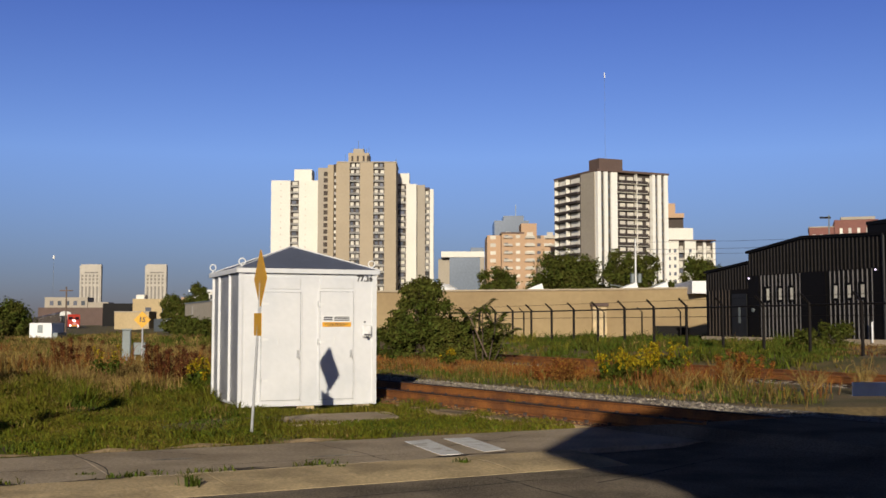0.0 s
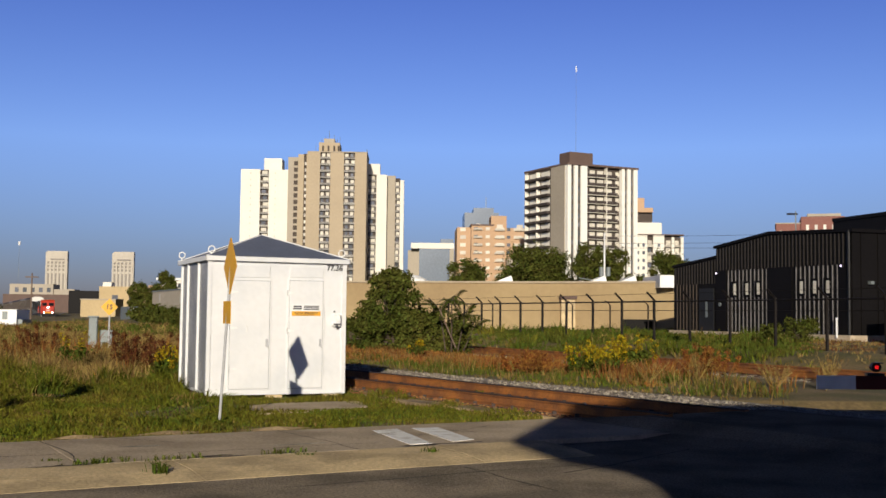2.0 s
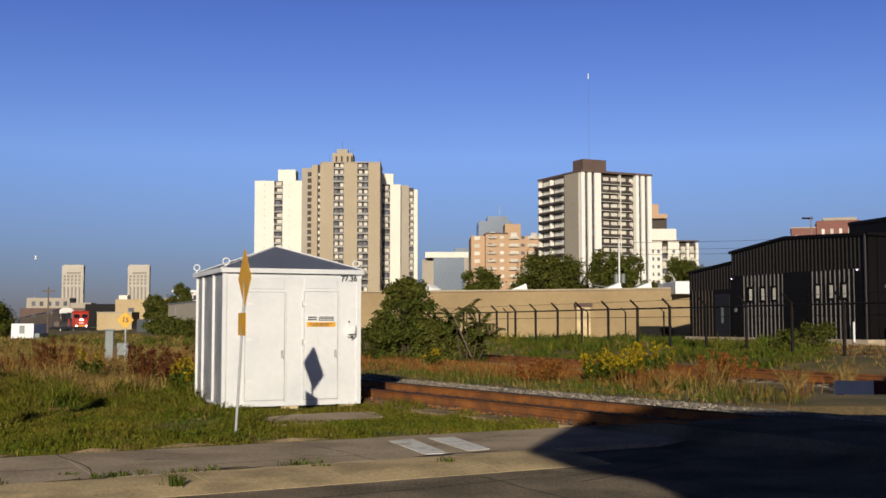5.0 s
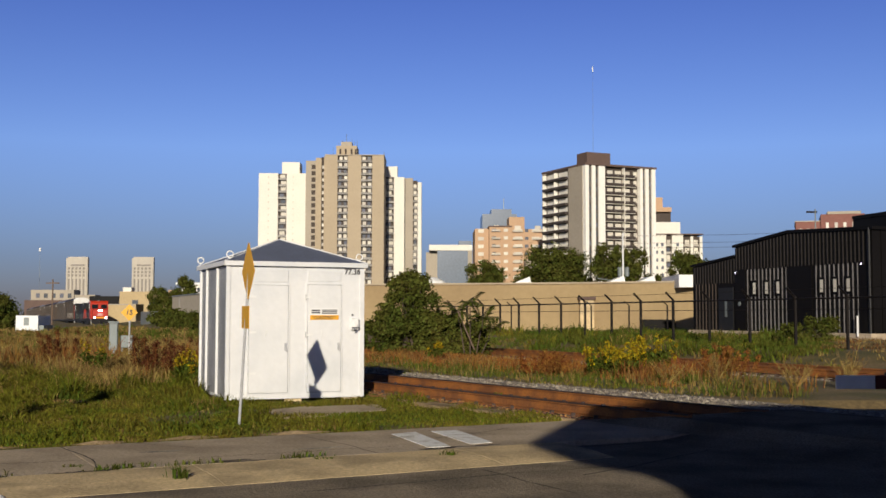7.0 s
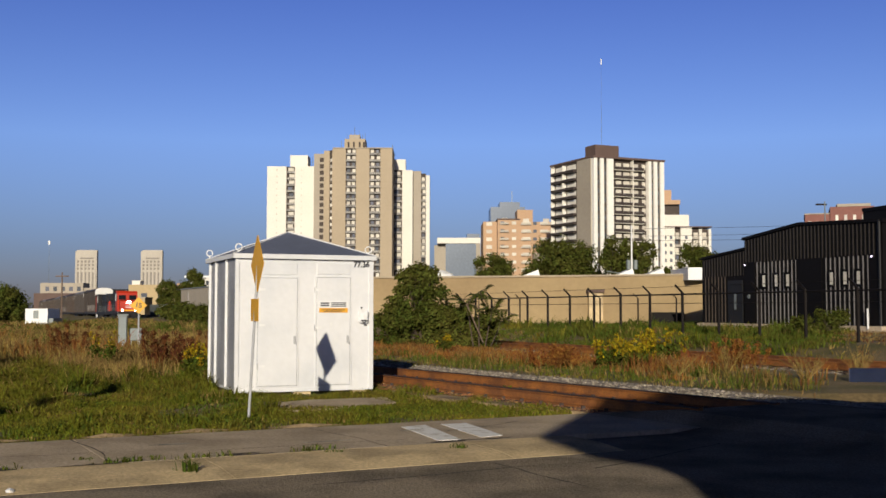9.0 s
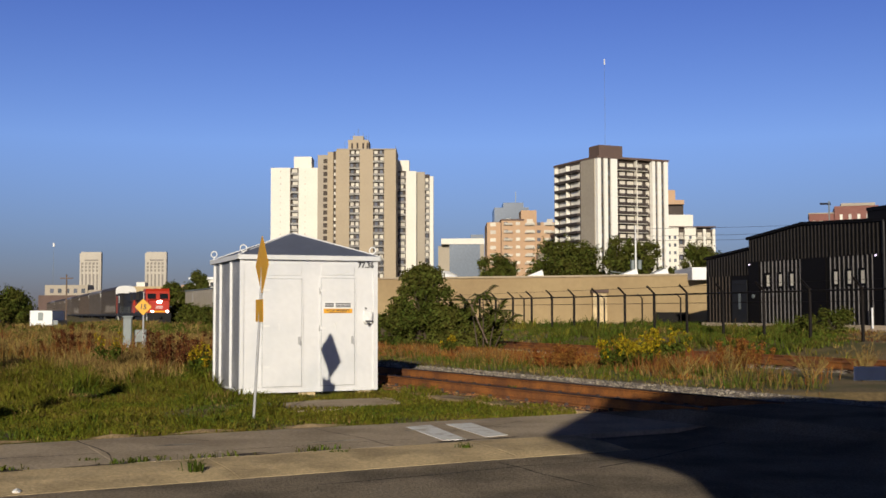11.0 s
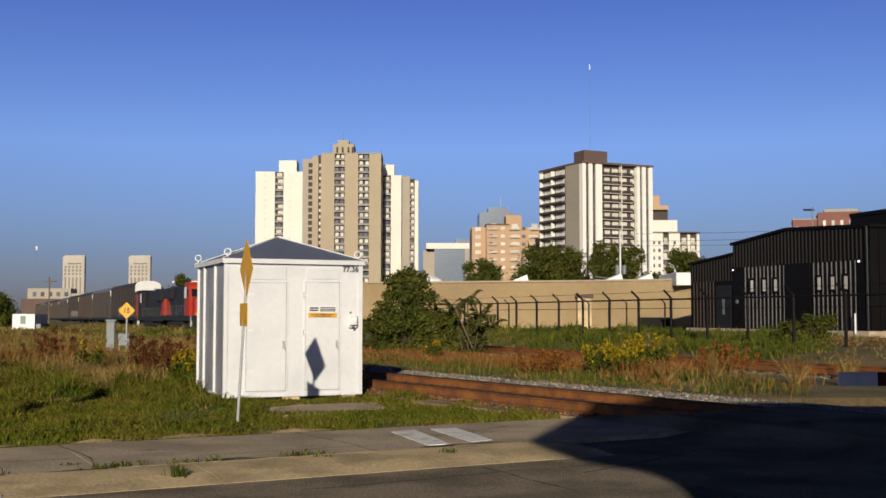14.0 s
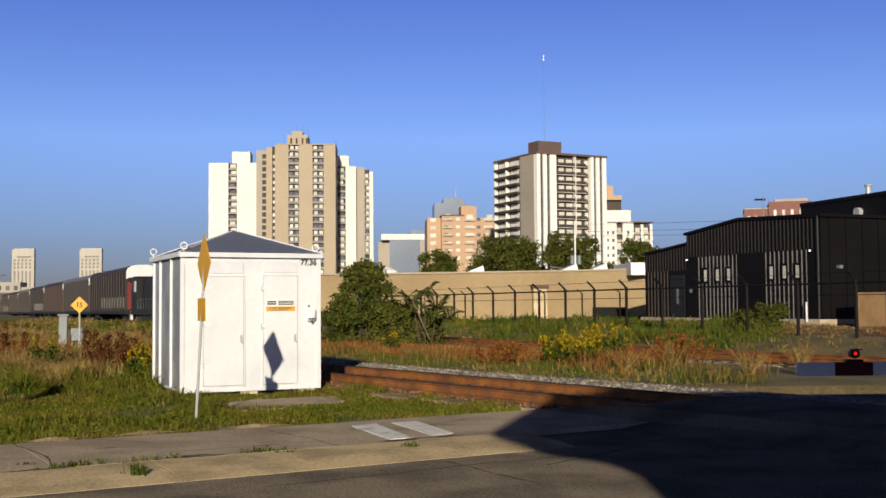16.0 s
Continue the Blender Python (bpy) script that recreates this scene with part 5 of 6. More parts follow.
def build_trees():
    rng = random.Random(4)
    bush = []
    # a ragged cone with a lower skirt on one side
    for _ in range(120):
        z = 3.05 * rng.random()
        half = 1.35 * (1 - (z / 3.4) ** 2.6) + 0.2
        a, q = rng.random() * math.tau, math.sqrt(rng.random()) * rng.uniform(0.7, 1.12)
        bush.append((half * q * math.cos(a), 0.7 * half * q * math.sin(a), z + 0.1, rng.uniform(0.2, 0.48) * (1.1 - 0.12 * z)))
    for _ in range(95):
        x = rng.uniform(0.4, 2.9)
        bush.append((x, rng.uniform(-0.5, 0.5), rng.random() * (1.9 - 0.34 * x + 0.3 * math.sin(x * 5)), rng.uniform(0.22, 0.44)))
    for _ in range(34):
        x = rng.uniform(-2.6, -0.8)
        bush.append((x, rng.uniform(-0.4, 0.4), rng.random() * (2.6 + 0.75 * x), rng.uniform(0.15, 0.36)))
    tree("large_bush", -0.85, 44, 2.2, bush, 56000, 0.14, 3, "dense dark green wild bush beside the siding", 0.06, group="bushes", category="bush")
    fronds = thing("sumac_shrub", pose(1.55, 43.0, 0.05), "sumac shrub with drooping fronds", "shrub", "bushes")
    rng = random.Random(8)
    stem, verts, faces = bmesh.new(), [], []
    for sx, sy, sh in ((0, 0, 1.95), (-0.45, 0.15, 1.6), (0.5, 0.1, 1.35), (0.9, -0.1, 0.95)):
        tube(stem, (sx * 0.5, sy, 0), (sx, sy, sh), 0.03, 0.02, n=5)
        for k in range(11):
            a, rise, long = k * 0.571 + rng.gauss(0, 0.2), rng.uniform(0.1, 1.1), rng.uniform(0.55, 0.85)
            d = Vector((math.cos(a), math.sin(a), 0))
            side = Vector((-d.y, d.x, 0))
            line = [Vector((sx, sy, sh)) + d * (long * q) + Vector((0, 0, rise * q - 0.55 * q * q)) for q in (0, 0.2, 0.4, 0.6, 0.8, 1.0)]
            for p, q in zip(line, line[1:]):
                tube(stem, p, q, 0.008, n=3)
                for f in (0.2, 0.7):
                    c = p.lerp(q, f)
                    for e in (-1, 1):
                        tip = c + side * (e * 0.17) + d * 0.07 - Vector((0, 0, 0.07))
                        o = (q - p).normalized() * 0.048
                        base = len(verts)
                        verts += [c, c.lerp(tip, 0.45) + o, tip, c.lerp(tip, 0.45) - o]
                        faces.append((base, base + 1, base + 2, base + 3))
    part("stem", stem, "bark", fronds)
    me = bpy.data.meshes.new("fronds")
    me.from_pydata(verts, [], faces)
    me.materials.append(M["foliage"])
    new("fronds", me).parent = fronds
    tp = thing("leaning_pole", pose(1.35, 42.5, 0.2), "thin grey leaning stake in the bush", "stake")
    part("stake", T((0.35, 0, 0), (-0.3, 0, 1.5), 0.028, n=6), "timber", tp)
    # trees behind the warehouse
    for x, y, w, h, s, n in ((14.4, 125, 9.4, 8.8, 21, 30000), (20.0, 122, 4.6, 9.6, 22, 9000), (22.8, 123, 4.0, 9.2, 23, 5000), (28.2, 118, 5.4, 8.2, 24, 13000), (6.4, 130, 6.0, 7.8, 25, 15000), (10.6, 128, 3.2, 5.4, 26, 3500), (25.4, 126, 4.2, 6.0, 28, 4500)):
        tree("broadleaf_tree", x, y, h, lobes_for(w, h, s, 12), n, 0.30, s, "full green broadleaf tree behind the warehouse", 0.18)
    # trees at the field's edge
    for x, y, w, h, s, n in ((-46.0, 116, 5.6, 4.0, 31, 11000), (-38.6, 84, 4.2, 5.2, 32, 14000), (-37.2, 80, 3.0, 1.6, 42, 5000), (-11.6, 25.4, 2.0, 1.5, 43, 9000), (-13.5, 29.5, 2.2, 1.8, 44, 8000), (-57.0, 232, 6, 7.0, 35, 4000), (-53.5, 230, 5, 6.4, 39, 3500), (-50, 225, 6, 9.4, 36, 5000), (-27.0, 128, 5.0, 1.8, 37, 5000), (-23.0, 118, 5.0, 1.7, 38, 5000), (-31.0, 138, 5.0, 1.8, 33, 5000), (-19.5, 108, 4.5, 1.5, 40, 4000), (-35.5, 150, 5.5, 1.8, 41, 4000)):
        tree("field_edge_tree", x, y, h, lobes_for(w, h, s, 10, 0.2), n, (0.09 if y < 40 else 0.28) if y < 150 else 0.5, s, "dark green scrubby tree at the field edge", 0.12, group="field trees")
    for x, y, w, h, s in ((15.9, 44.5, 1.5, 1.1, 51), (14.2, 43, 1.2, 0.8, 52)):
        tree("low_shrub", x, y, h, lobes_for(w, h, s, 8, 0.2), 1800, 0.12, s, "low green shrub before the workshop", 0.03, group="shrubs", category="shrub")


build_trees()


# ---- grass and weeds ----
def blades(name, spots, mat, label, width=0.012, lean=0.35, seed=1, category="grass"):
    """Bent blades of grass: each spot is x, y, z, height and, in tufts, the way the blade leans."""
    rng = random.Random(seed)
    verts, faces = [], []
    for spot in spots:
        x, y, z, h = spot[:4]
        a = rng.random() * math.tau
        b = spot[4] + rng.gauss(0, 0.5) if len(spot) > 4 else rng.random() * math.tau
        w = width * rng.uniform(0.6, 1.4) * (1 + y / 45)
        dx, dy = math.cos(a) * w, math.sin(a) * w * 0.5
        k = lean * h * rng.uniform(0.15, 1.0)
        lx, ly = math.cos(b) * k, math.sin(b) * k
        base = len(verts)
        verts += [(x - dx, y - dy, z - 0.03), (x + dx, y + dy, z - 0.03), (x + dx * 0.75 + lx * 0.35, y + dy * 0.75 + ly * 0.35, z + h * 0.62), (x - dx * 0.75 + lx * 0.35, y - dy * 0.75 + ly * 0.35, z + h * 0.62),
                  (x + lx, y + ly, z + h * (1.0 - 0.18 * min(1.0, lean)))]
        faces += [(base, base + 1, base + 2, base + 3), (base + 3, base + 2, base + 4)]
    me = bpy.data.meshes.new(name)
    me.from_pydata(verts, [], faces)
    me.materials.append(M[mat])
    return tagged(new(name, me), label, category, kind="stuff")


def clear(x, y):
    """Whether grass may grow here."""
    p = Vector((x, y))
    if KN.dot(p) < 13.24 + 0.22 * noise.noise(Vector((x * 1.3, y * 1.3, 4))) + 0.1 * noise.noise(Vector((x * 5, y * 5, 4))):
        return False
    if x > 1.9 and y < 18.7 and KN.dot(p) < 16.5:
        return False
    q = p - Vector((-3.69, 19.9))
    c, s = math.cos(radians(22)), math.sin(radians(22))
    lx, ly = q.x * c + q.y * s, -q.x * s + q.y * c
    if -0.08 < lx < 2.68 and -0.22 < ly < 2.7:
        return False
    return True


def on_pad(x, y):
    c = Vector((x + 1.8, y - 17.85))
    return abs(c.dot(KU)) < 1.05 and -0.62 < c.dot(KN) < 0.75


def near_siding(x, y):
    return TN.dot(Vector((x, y))) - SIDING


def scatter(n, area, test, height, seed, patch=0.0, pscale=0.5, tuft=0.0):
    """Spots within a rectangle of the plan, kept by a test, thinned in patches and, where tuft is given, gathered in tufts of that radius."""
    rng = random.Random(seed)
    x0, y0, x1, y1 = area
    out = []
    count = 9 if tuft else 1
    for _ in range(n // count):
        cx, cy = rng.uniform(x0, x1), rng.uniform(y0, y1)
        if not clear(cx, cy) or not test(cx, cy):
            continue
        v = noise.noise(Vector((cx * pscale, cy * pscale, seed)))
        if v < patch * rng.random() - 0.35 * (patch > 0):
            continue
        h = (height(cx, cy) if callable(height) else height) * rng.uniform(0.45, 1.25) * (1 + 0.5 * v)
        if not tuft:
            out.append((cx, cy, land(cx, cy), h))
            continue
        z = land(cx, cy)
        for _ in range(count):
            a, q = rng.random() * math.tau, tuft * math.sqrt(rng.random())
            x, y = cx + q * math.cos(a), cy + q * math.sin(a)
            if clear(x, y):
                out.append((x, y, z, h * rng.uniform(0.6, 1.15) * (1 - 0.35 * q / tuft), a))
    return out


def build_grass():
    seen = lambda x, y: -0.48 * y - 1 < x < 0.48 * y + 1
    lawn = lambda x, y: seen(x, y) and near_siding(x, y) < -1.3 and not on_pad(x, y) and y < 30
    clump = lambda x, y, f, k: smooth(-0.15, 0.45, noise.noise(Vector((x * f, y * f, k))))
    tall = lambda x, y: 0.045 + (0.07 + 0.17 * smooth(15.5, 23, y) * smooth(-1, -6, x)) * (0.25 + 1.5 * clump(x, y, 0.9, 7)) * (0.6 + 0.8 * clump(x, y, 2.6, 8))
    blades("lawn_grass", scatter(190000, (-13, 12, 4, 26), lawn, tall, 11, 0.08, 0.7), "grass", "uneven green grass along the pavement", 0.006, 1.3, 1)
    # darker blades in patches, painting shade into the lawn
    blades("lawn_shade_grass", scatter(70000, (-13, 12, 4, 26), lawn, lambda x, y: tall(x, y) * 0.85, 25, 0.5, 0.45), "weed", "darker green weeds giving the lawn its shaded patches", 0.008, 1.3, 18)
    blades("lawn_straw", scatter(40000, (-13, 12, 4, 26), lawn, lambda x, y: tall(x, y) * 1.1, 12, 0.8, 0.9, 0.2), "straw", "dry straw among the green grass", 0.005, 1.4, 2)
    hem = lambda x, y: seen(x, y) and 13.1 < KN.dot(Vector((x, y))) < 13.75 and x < 2 and not on_pad(x, y)
    blades("verge_straw", scatter(9000, (-9, 9, 3, 16), hem, 0.09, 26, 0.9, 0.8, 0.06), "straw", "flattened straw at the pavement's edge", 0.005, 1.8, 19)
    field = lambda x, y: seen(x, y) and across(x, y) < -2 and (near_siding(x, y) < -1.2 or (y > 27 and x < -3.2 - 0.05 * (y - 24)))
    dry = lambda x, y: field(x, y) and y > 22.5 + 2 * noise.noise(Vector((x * 0.3, y * 0.3, 3)))
    rough = lambda x, y: 0.30 + 0.42 * clump(x, y * 0.6, 0.30, 5) + 0.22 * clump(x, y * 0.6, 1.1, 9)
    blades("field_grass", scatter(150000, (-32, 21, -3, 62), dry, rough, 13, 0.15, 0.2, 0.3), "straw", "tall dry tan field grass", 0.006, 0.9, 3)
    blades("field_russet", scatter(50000, (-28, 23, -3, 50), lambda x, y: dry(x, y) and noise.noise(Vector((x * 0.33, y * 0.2, 14))) > 0.12, lambda x, y: rough(x, y) * 1.2, 14, 0.0, 0.3, 0.12), "russet", "russet weeds in the dry field", 0.008, 0.7, 4)
    blades("field_green", scatter(90000, (-60, 20, -3, 90), field, lambda x, y: rough(x, y) * 0.7, 15, 0.8, 0.22, 0.25), "weed", "green weeds in the field", 0.007, 0.9, 5)
    blades("far_field_grass", scatter(90000, (-66, 50, -4, 140), field, lambda x, y: rough(x, y) * 0.9, 16, 0.2, 0.1, 0.4), "straw", "far dry field grass", 0.014, 0.8, 6)
    blades("far_field_green", scatter(70000, (-66, 50, -4, 140), field, lambda x, y: rough(x, y) * 0.9, 23, 0.6, 0.08, 0.4), "weed", "far green field weeds", 0.016, 0.8, 16)
    # weeds between the two tracks
    bare = lambda x, y: smooth(5.5, 8.5, x - 0.1 * (y - 25)) * smooth(34, 29, y)
    mid = lambda x, y: seen(x, y) and x > -7 and near_siding(x, y) > 4.0 + 0.7 * noise.noise(Vector((x * 0.6, y * 0.6, 2))) and across(x, y) < -2.3 and noise.noise(Vector((x * 3, y * 3, 1))) + 0.5 > bare(x, y)
    lowr = lambda x, y: 0.20 + 0.28 * clump(x, y * 0.7, 0.4, 5) + 0.16 * clump(x, y * 0.7, 1.4, 9)
    front = lambda x, y: mid(x, y) and near_siding(x, y) < 6.6 + 1.2 * noise.noise(Vector((x * 0.4, y * 0.4, 6)))
    rear = lambda x, y: mid(x, y) and near_siding(x, y) > 5.4 + 1.0 * noise.noise(Vector((x * 0.4, y * 0.4, 6)))
    blades("track_russet", scatter(150000, (-10, 20, 16, 62), rear, lowr, 17, 0.15, 0.35, 0.3), "russet", "rust-coloured weeds between the tracks", 0.006, 0.8, 7)
    blades("track_green", scatter(110000, (-10, 20, 16, 62), front, lambda x, y: lowr(x, y) * 0.7, 18, 0.2, 0.4, 0.3), "weed", "green weeds between the tracks", 0.006, 0.9, 8)
    blades("track_straw", scatter(50000, (-10, 20, 16, 62), mid, lowr, 24, 0.5, 0.6, 0.3), "straw", "dry straw between the tracks", 0.005, 0.8, 17)
    edge = lambda x, y: seen(x, y) and 2.5 + 0.9 * smooth(-25, -15, TU.dot(Vector((x, y)))) + 0.3 * noise.noise(Vector((x, y, 8))) < near_siding(x, y) < 4.8
    blades("verge_grass", scatter(50000, (-10, 15, 14, 50), edge, 0.13, 19, 0.6, 0.5, 0.25), "straw", "short dry verge by the gravel", 0.006, 1.2, 9)
    blades("verge_green", scatter(40000, (-10, 15, 14, 50), edge, 0.14, 20, 0.7, 0.4, 0.25), "grass", "short green verge by the gravel", 0.006, 1.2, 10)
    rusty = lambda x, y: seen(x, y) and -1.5 < near_siding(x, y) < 0.7 and TU.dot(Vector((x, y))) < -11.2
    blades("siding_weeds", scatter(2600, (-4, 15, 6, 24), rusty, 0.10, 27, 1.2, 0.9, 0.08), "grass", "sparse weeds on the old siding", 0.006, 1.2, 20)
    back = lambda x, y: seen(x, y) and across(x, y) > 1.9 and x < 0.355 * y + 1.5 * noise.noise(Vector((x * 0.3, y * 0.3, 12)))
    lush = lambda x, y: 0.18 + 0.55 * clump(x, y * 0.7, 0.5, 5) * (0.5 + 0.7 * clump(x, y, 1.6, 3))
    blades("fence_weeds", scatter(190000, (-8, 24, 30, 70), back, lush, 21, 0.15, 0.4, 0.35), "weed", "lush green weeds along the fence", 0.010, 1.0, 11)
    blades("fence_bright_weeds", scatter(40000, (-8, 24, 30, 60), back, lambda x, y: lush(x, y) * 1.1, 28, 1.0, 0.35, 0.35), "grass", "brighter yellow-green weeds along the fence", 0.010, 1.0, 21)
    blades("fence_straw", scatter(26000, (-8, 24, 30, 60), back, lush, 22, 0.9, 0.4, 0.12), "straw", "dry stalks among the weeds", 0.006, 0.8, 12)
    yard = lambda x, y: seen(x, y) and across(x, y) > 1.9 and x > 0.33 * y
    blades("yard_weeds", scatter(26000, (8, 24, 30, 56), yard, 0.16, 29, 0.9, 0.5, 0.2), "straw", "thin dry weeds on the bare yard", 0.006, 1.1, 22)
    blades("yard_russet", scatter(18000, (8, 24, 30, 56), yard, 0.18, 30, 1.0, 0.4, 0.2), "dock", "dark russet weeds on the bare yard", 0.007, 1.0, 23)
    cracks = [(*kp(u, 11.02 + random.gauss(0, 0.03)), 0.0, random.uniform(0.02, 0.085)) for u in [random.choice((-3.6, -2.4, -2.0, -1.1, 0.1, 0.5, 1.0, 2.3, 3.0, 4.2)) + random.gauss(0, 0.15) for _ in range(620)]]
    blades("crack_weeds", cracks, "weed", "small weeds in the pavement joints", 0.008, 1.2, 13)
    for x, y, h, k in ((-2.35, 10.35, 0.17, 60), (0.22, 12.0, 0.09, 60), (-3.55, 11.0, 0.07, 40), (-1.1, 11.65, 0.06, 60), (-2.9, 11.2, 0.06, 50)):
        sp = [(x + random.gauss(0, 0.055), y + random.gauss(0, 0.03), -0.03, h * random.uniform(0.4, 1.1)) for _ in range(k)]
        blades("weed_tuft", sp, "weed", "weed tuft growing from the kerb", 0.006, 1.0, k, "weed")


build_grass()


def goldenrod(x, y, w, h, count, seed):
    t = thing("goldenrod_clump", pose(x, y, land(x, y)), "goldenrod clump in yellow bloom", "wildflowers", "goldenrod")
    rng = random.Random(seed)
    stems = bmesh.new()
    lob, low = [], []
    for k in range(count):
        px, py, ph = rng.gauss(0, w * 0.4), rng.gauss(0, w * 0.25), h * rng.uniform(0.65, 1.1)
        tube(stems, (px * 0.7, py * 0.7, 0), (px, py, ph), 0.008, n=3)
        lob += [(px, py, ph - 0.05, 0.08), (px + rng.gauss(0, 0.06), py, ph - 0.16, 0.09)]
        low.append((px * 0.8, py * 0.8, ph * 0.5, 0.2))
    part("stem", stems, "weed", t, kind="stuff")
    for nm, cl, n, size, mat in (("bloom", lob, count * 45, 0.06, "golden"), ("leaves", low, count * 60, 0.09, "weed")):
        v, f = leaf_cloud(cl, n, size, seed)
        me = bpy.data.meshes.new(nm)
        me.from_pydata(v, [], f)
        me.materials.append(M[mat])
        o = new(nm, me)
        o.parent = t
        tagged(o, kind="stuff")


for gx, gy, gw, gh, gc, gs in ((4.5, 27.5, 1.1, 0.72, 40, 1), (5.6, 28.6, 0.7, 0.95, 24, 2), (-5.15, 23.6, 0.45, 0.75, 12, 3), (0.15, 38, 0.6, 0.6, 8, 4), (-8.7, 28.5, 0.6, 0.9, 5, 5)):
    goldenrod(gx, gy, gw, gh, gc, gs)


def dock_clump(x, y, w, h, seed, mat="dock"):
    t = thing("dock_clump", pose(x, y, land(x, y)), "dark russet clump of seeding dock weed", "weed", "dock weeds")
    rng = random.Random(seed)
    stems, cl = bmesh.new(), []
    for k in range(26):
        px, py, ph = rng.gauss(0, w * 0.4), rng.gauss(0, w * 0.25), h * rng.uniform(0.5, 1.1)
        tube(stems, (px * 0.7, py * 0.7, 0), (px, py, ph), 0.008, n=3)
        cl += [(px * (0.85 + 0.15 * q), py, ph * q, 0.10) for q in (0.45, 0.7, 0.95)]
    part("stem", stems, "russet", t, kind="stuff")
    v, f = leaf_cloud(cl, 4200, 0.05, seed)
    me = bpy.data.meshes.new("seed_head")
    me.from_pydata(v, [], f)
    me.materials.append(M[mat])
    o = new("seed_head", me)
    o.parent = t
    tagged(o, kind="stuff")


for k, (wx, wy, ww, wh) in enumerate(((-6.5, 26.0, 0.9, 0.95), (-5.6, 25.2, 0.6, 0.8), (-11.2, 33.5, 1.2, 1.0), (3.0, 27.5, 0.8, 0.6), (7.2, 27.0, 0.7, 0.75))):
    dock_clump(wx, wy, ww, wh, 80 + k, "dock" if k < 3 else "russet")


def dry_weed(x, y, h, n, seed):
    rng = random.Random(seed)
    t = thing("dry_weed", pose(x, y, land(x, y)), "tall dry straw-coloured weed", "weed", "dry weeds")
    bm = bmesh.new()
    for _ in range(n):
        tip = (rng.gauss(0, 0.25), rng.gauss(0, 0.15), h * rng.uniform(0.5, 1))
        tube(bm, (0, 0, 0), tip, 0.008, 0.003, n=3)
        for _ in range(4):
            k = rng.uniform(0.5, 1)
            p = Vector(tip) * k
            tube(bm, p, p + Vector((rng.gauss(0, 0.05), rng.gauss(0, 0.05), 0.08)), 0.006, 0.003, n=3)
    part("stalk", bm, "straw", t, kind="stuff")


for k, (wx, wy, wh) in enumerate(((7.3, 22.0, 0.65), (7.9, 23.5, 0.5), (8.6, 22.6, 0.6), (6.4, 24.5, 0.7), (9.4, 24.6, 0.8), (5.2, 24.0, 0.6))):
    dry_weed(wx, wy, wh, 22, 60 + k)


# ---- the train ----
def bogie(parent, x, name="bogie", wheel_mat="locoblack"):
    b = part(name, B(x - 1.7, -1.15, 0.35, x + 1.7, 1.15, 0.85, bevel=0.06), "locoblack", parent)
    for wx in (x - 1.15, x + 1.15):
        bm = bmesh.new()
        for s in (-1, 1):
            tube(bm, (wx, s * 0.68, 0.46), (wx, s * 0.82, 0.46), 0.46, n=16)
        tube(bm, (wx, -0.8, 0.46), (wx, 0.8, 0.46), 0.09, n=6)
        part("wheelset", bm, wheel_mat, b)


